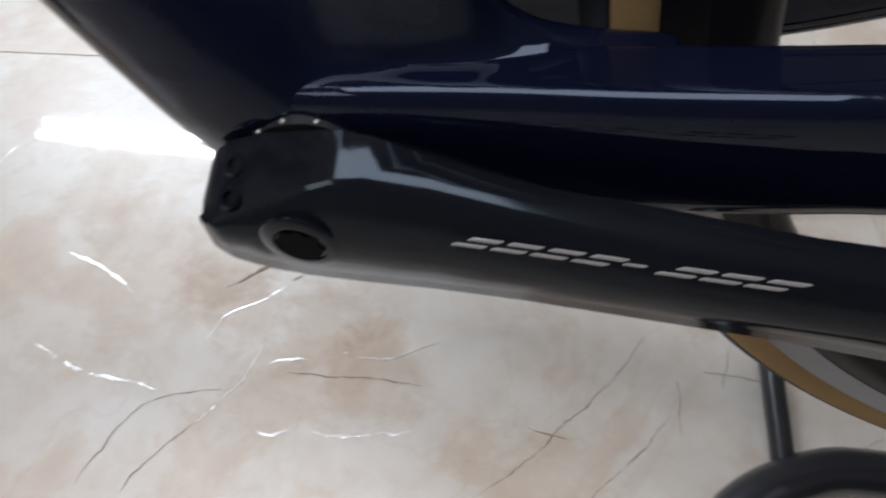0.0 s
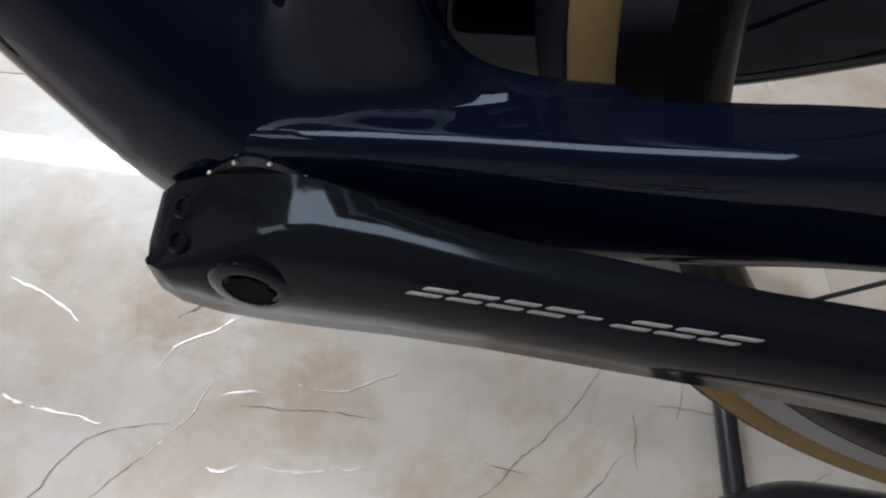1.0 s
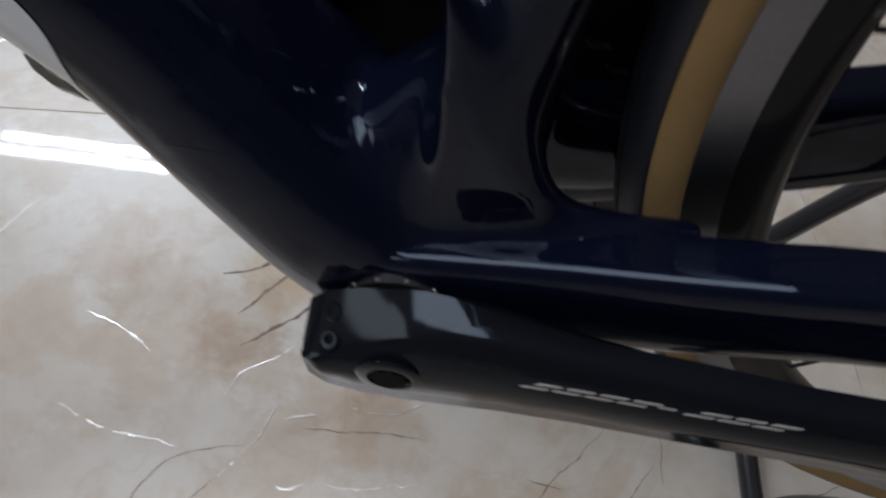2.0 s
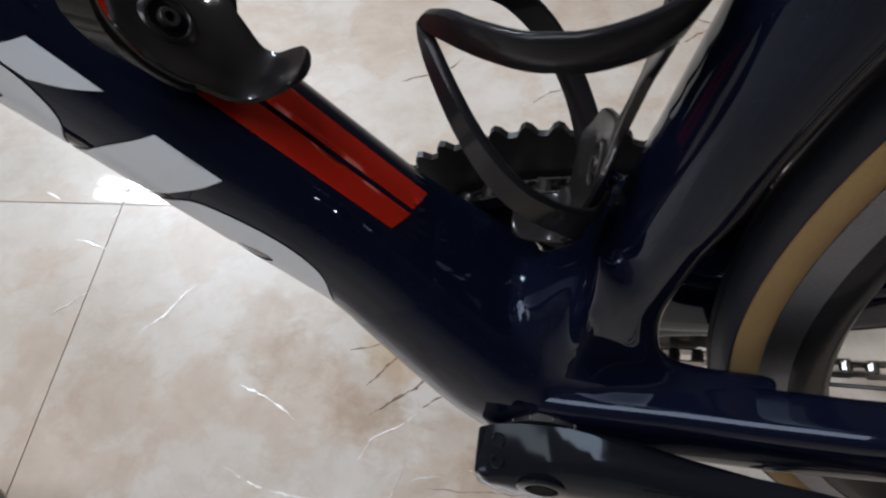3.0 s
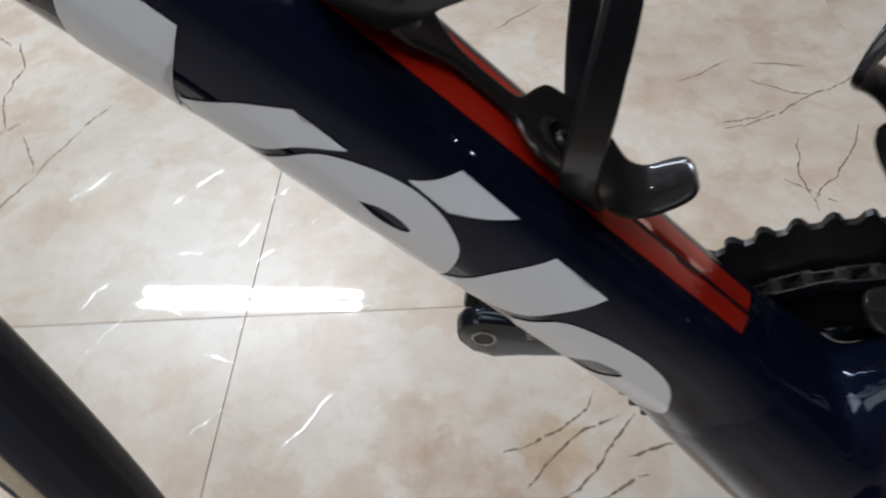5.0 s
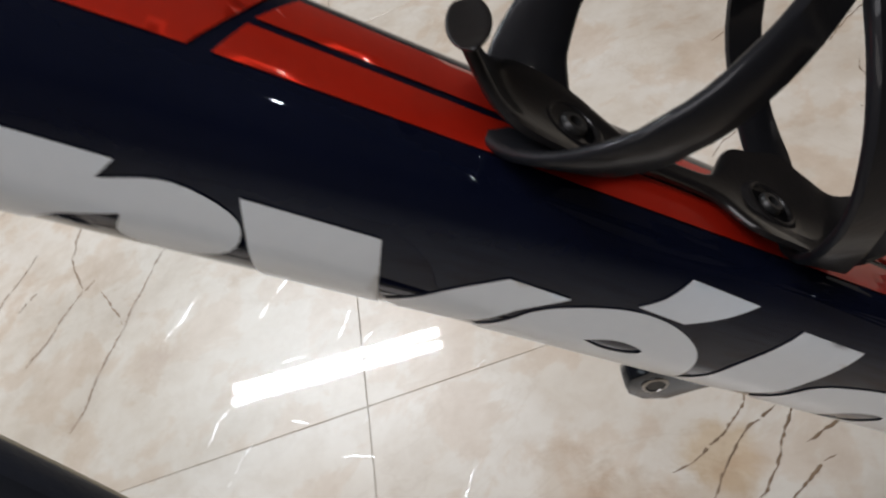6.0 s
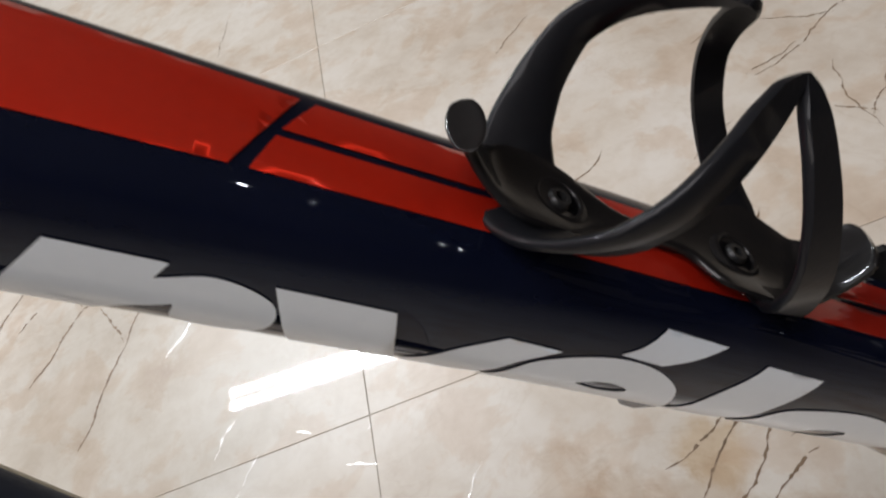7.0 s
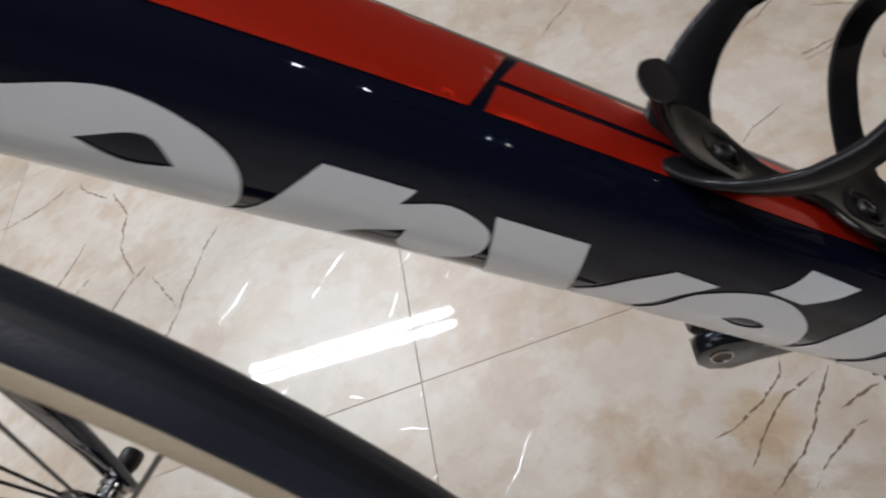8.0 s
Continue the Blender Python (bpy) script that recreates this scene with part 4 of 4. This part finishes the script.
# ---- ceiling lights ----
def batten(place, size, turn, label):
    m = pose(*place, 0, 0, turn)
    bm = slab(bmesh.new(), (-size[0] / 2, -size[1] / 2, 0.0), (size[0] / 2, size[1] / 2, 0.055), m)
    return tagged(part("ceiling_light", bevelled(bm, 0.006), PAINT), label, "ceiling light", group="lights on the ceiling")


batten((-1.835, 1.975, 2.403), (1.32, 0.20), 2.5, "white ceiling batten with two bright tubes")
batten((-0.95, -0.40, 2.403), (2.26, 1.16), 0, "broad white ceiling panel light")
# body for the added corner fill
batten((-3.2, -1.7, 2.403), (1.58, 1.38), 0, "white panel added as fill light near the corner")
for x, y in SPOTS:
    batten((x, y, 2.403), (0.12, 0.12), 0, "small square white ceiling downlight")


# ---- veins of the marble ----
def vein_mesh(groups, rnd, broken):
    """Thin kinked mineral lines, slightly proud of the floor. Groups of cracks with their half width in mm; each crack: where it starts, its heading, its length and sag in mm."""
    bm = bmesh.new()
    for x, y, heading, length, sag, wide in [(*crack, wide) for cracks, wide in groups for crack in cracks]:
        d = Vector((math.cos(radians(heading)), math.sin(radians(heading)), 0))
        e = Vector((-d.y, d.x, 0))
        n = max(5, int(length / 3.6))
        drift, lean, rows = 0.0, rnd.uniform(-0.5, 0.5), []
        for k in range(n + 1):
            f = k / n
            if rnd.random() < 0.2:
                lean = rnd.uniform(-0.9, 0.9)
            drift = drift * 0.84 + lean * 0.0011 + rnd.uniform(-1, 1) * 0.0010
            w = 0.001 * wide * rnd.choice((0.3, 0.5, 0.75, 1.0, 1.3)) * min(1.0, 0.3 + 4 * f, 0.3 + 4 * (1 - f))
            p = Vector((x, y, 0.0004)) + d * (f * length / 1000) + e * (0.004 * sag * f * (1 - f) + drift * min(1.0, 6 * f))
            up = Vector((0, 0, rnd.uniform(0.03, 0.16) * w))
            rows.append([bm.verts.new(q) for q in (p - e * w, p - e * (0.45 * w) + up, p + e * (0.45 * w) + up, p + e * w)])
        gap = 0
        for one, two in zip(rows, rows[1:]):
            gap = gap - 1 if gap > 0 else (rnd.choice((1, 2)) if rnd.random() < broken else 0)
            if gap <= 0:
                for i in range(3):
                    bm.faces.new((one[i], one[i + 1], two[i + 1], two[i]))
    for v in [v for v in bm.verts if not v.link_faces]:
        bm.verts.remove(v)
    return bm


# cracks with lamp glint in their colour, under the bottom bracket and round the tile corner, then dull brown ones
SHINE_NEAR = [
    (-0.087, 0.067, -131, 66, -2), (-0.257, 0.067, -22, 66, 3), (-0.245, -0.009, -11, 97, -1), (-0.089, 0.019, -114, 65, 3), (-0.080, 0.007, 18, 27, 0), (-0.033, 0.024, 19, 73, -7),
    (-0.074, -0.040, 9, 24, 0), (-0.039, -0.034, 10, 65, 0)]
SHINE_CROSS = [
    (-0.570, 0.493, -125, 92, 0), (-0.735, 0.486, -116, 80, 0), (-0.491, 0.392, -109, 42, 0), (-0.460, 0.351, -119, 28, 0), (-0.581, 0.336, 10, 34, 2), (-0.645, 0.291, -119, 52, 0), (-0.607, 0.238, -121, 60, 0),
    (-0.471, 0.459, -125, 36, 0), (-0.414, 0.416, -117, 31, 0), (-0.493, 0.199, -10, 40, 2), (-0.337, 0.167, -118, 75, 2), (-0.448, 0.138, -127, 40, 0), (-0.322, 0.276, -132, 12, 0), (-0.558, 0.255, -29, 23, 0), (-0.462, 0.241, -129, 16, 0)]
DULL_NEAR = [
    (-0.105, -0.017, -131, 104, -22), (-0.065, 0.003, 2, 91, 1), (0.175, 0.074, -129, 163, 5), (0.193, 0.019, -128, 85, 4), (0.233, 0.074, -107, 30, 0), (0.215, 0.054, 4, 45, 0),
    (0.330, 0.027, -151, 56, -3), (0.197, 0.045, -82, 39, 0), (0.100, -0.006, -7, 27, 0), (-0.146, -0.092, 59, 61, 2)]
DULL_STAIN = [
    (-0.043, 0.169, -127, 140, 5), (-0.057, 0.166, -135, 116, -11), (-0.080, 0.191, -139, 110, 13), (-0.009, 0.142, -153, 44, 0), (-0.031, 0.110, -147, 64, -5)]
DULL_AHEAD = [
    (-1.176, 0.871, -42, 120, -6), (-1.073, 0.799, -56, 91, 0), (-1.022, 0.724, -85, 73, 2), (-1.015, 0.651, -57, 101, -2), (-0.923, 0.553, -52, 107, 4), (-0.811, 0.625, -105, 169, -3), (-0.855, 0.461, -106, 71, 0),
    (-0.874, 0.393, -103, 85, 3), (-0.960, 0.567, -115, 142, 2), (-1.101, 0.685, -108, 149, 2), (-0.944, 0.582, -135, 22, 0), (-1.061, 0.592, -127, 43, 0), (-1.204, 0.873, -155, 159, 19), (-0.975, 1.063, -83, 158, 0)]
DULL_BEYOND = [
    (0.170, 0.568, -89, 128, -10), (0.246, 0.599, -119, 158, 7), (0.032, 0.687, 34, 90, -3), (-0.031, 0.472, 40, 81, 4), (-0.061, 0.404, 8, 38, 0), (-0.033, 0.392, -94, 60, -2),
    (0.015, 0.381, -117, 40, 0), (-0.125, 0.544, -142, 87, 7), (0.074, 0.592, 22, 80, 0), (0.286, 0.732, -144, 250, 15), (0.135, 0.730, -6, 71, 0),
    (0.123, 0.692, -26, 93, 0), (0.135, 0.497, -35, 71, 3), (-0.794, 1.292, -95, 135, 0), (-0.171, 0.894, -133, 93, 0)]
rnd = random.Random(5)
vein_part = part("vein", vein_mesh(((SHINE_NEAR, 0.9), (SHINE_CROSS, 1.0)), rnd, 0.08), VEIN, floor, "thin veins paled as if glinting", angle=180)
vein_part["kind"] = "stuff"
vein_part = part("vein", vein_mesh(((DULL_NEAR, 0.35), (DULL_STAIN, 1.2), (DULL_AHEAD, 1.7), (DULL_BEYOND, 0.9)), rnd, 0.025), OCHRE, floor, "dull brown veins", angle=180)
vein_part["kind"] = "stuff"


# ---- floor tiles, each a piece of its own ----
TILE, JOINT, TURN = 0.80, 0.0009, radians(7.0)
cross_at = Vector((-0.463, 0.252, 0))
bm = bmesh.new()
h = TILE / 2 - JOINT / 2
rings(bm, [[Vector((sx * (h - i), sy * (h - i), z)) for sx, sy in ((-1, -1), (1, -1), (1, 1), (-1, 1))] for i, z in ((0.0, -0.012), (0.0, -0.0004), (0.0004, 0.0))])
bmesh.ops.recalc_face_normals(bm, faces=bm.faces)
tile_mesh = bpy.data.meshes.new("tile")
bm.to_mesh(tile_mesh)
bm.free()
tile_mesh.materials.append(MARBLE)
spin = Matrix.Rotation(TURN, 4, "Z")
for i in range(-7, 10):
    for j in range(-7, 7):
        place = Matrix.Translation(cross_at + spin @ Vector(((i + 0.5) * TILE, (j + 0.5) * TILE, 0))) @ spin
        corners = [place @ Vector((sx * h, sy * h, 0)) for sx, sy in ((-1, -1), (1, -1), (1, 1), (-1, 1))]
        if all(c.x < room_low.x for c in corners) or all(c.x > room_high.x for c in corners) or all(c.y < room_low.y for c in corners) or all(c.y > room_high.y for c in corners):
            continue
        mesh = tile_mesh
        if any(not (room_low.x < c.x < room_high.x and room_low.y < c.y < room_high.y) for c in corners):
            bm = bmesh.new()
            bm.from_mesh(tile_mesh)
            back = place.inverted()
            for edge, out in ((room_low, (-1, 0, 0)), (room_low, (0, -1, 0)), (room_high, (1, 0, 0)), (room_high, (0, 1, 0))):
                made = bmesh.ops.bisect_plane(bm, geom=bm.verts[:] + bm.edges[:] + bm.faces[:], plane_co=back @ Vector((edge.x, edge.y, 0)), plane_no=back.to_3x3() @ Vector(out), clear_outer=True)
                cut = [e for e in made["geom_cut"] if isinstance(e, bmesh.types.BMEdge)]
                if cut:
                    bmesh.ops.contextual_create(bm, geom=cut)
            if not bm.faces:
                bm.free()
                continue
            mesh = bpy.data.meshes.new("tile")
            bm.to_mesh(mesh)
            bm.free()
            mesh.materials.append(MARBLE)
        tile = new("tile", mesh)
        tile.parent = floor
        # laid not quite level
        tile.matrix_world = place @ pose(0, 0, 0, rnd.uniform(-0.02, 0.02), rnd.uniform(-0.02, 0.02), 0)
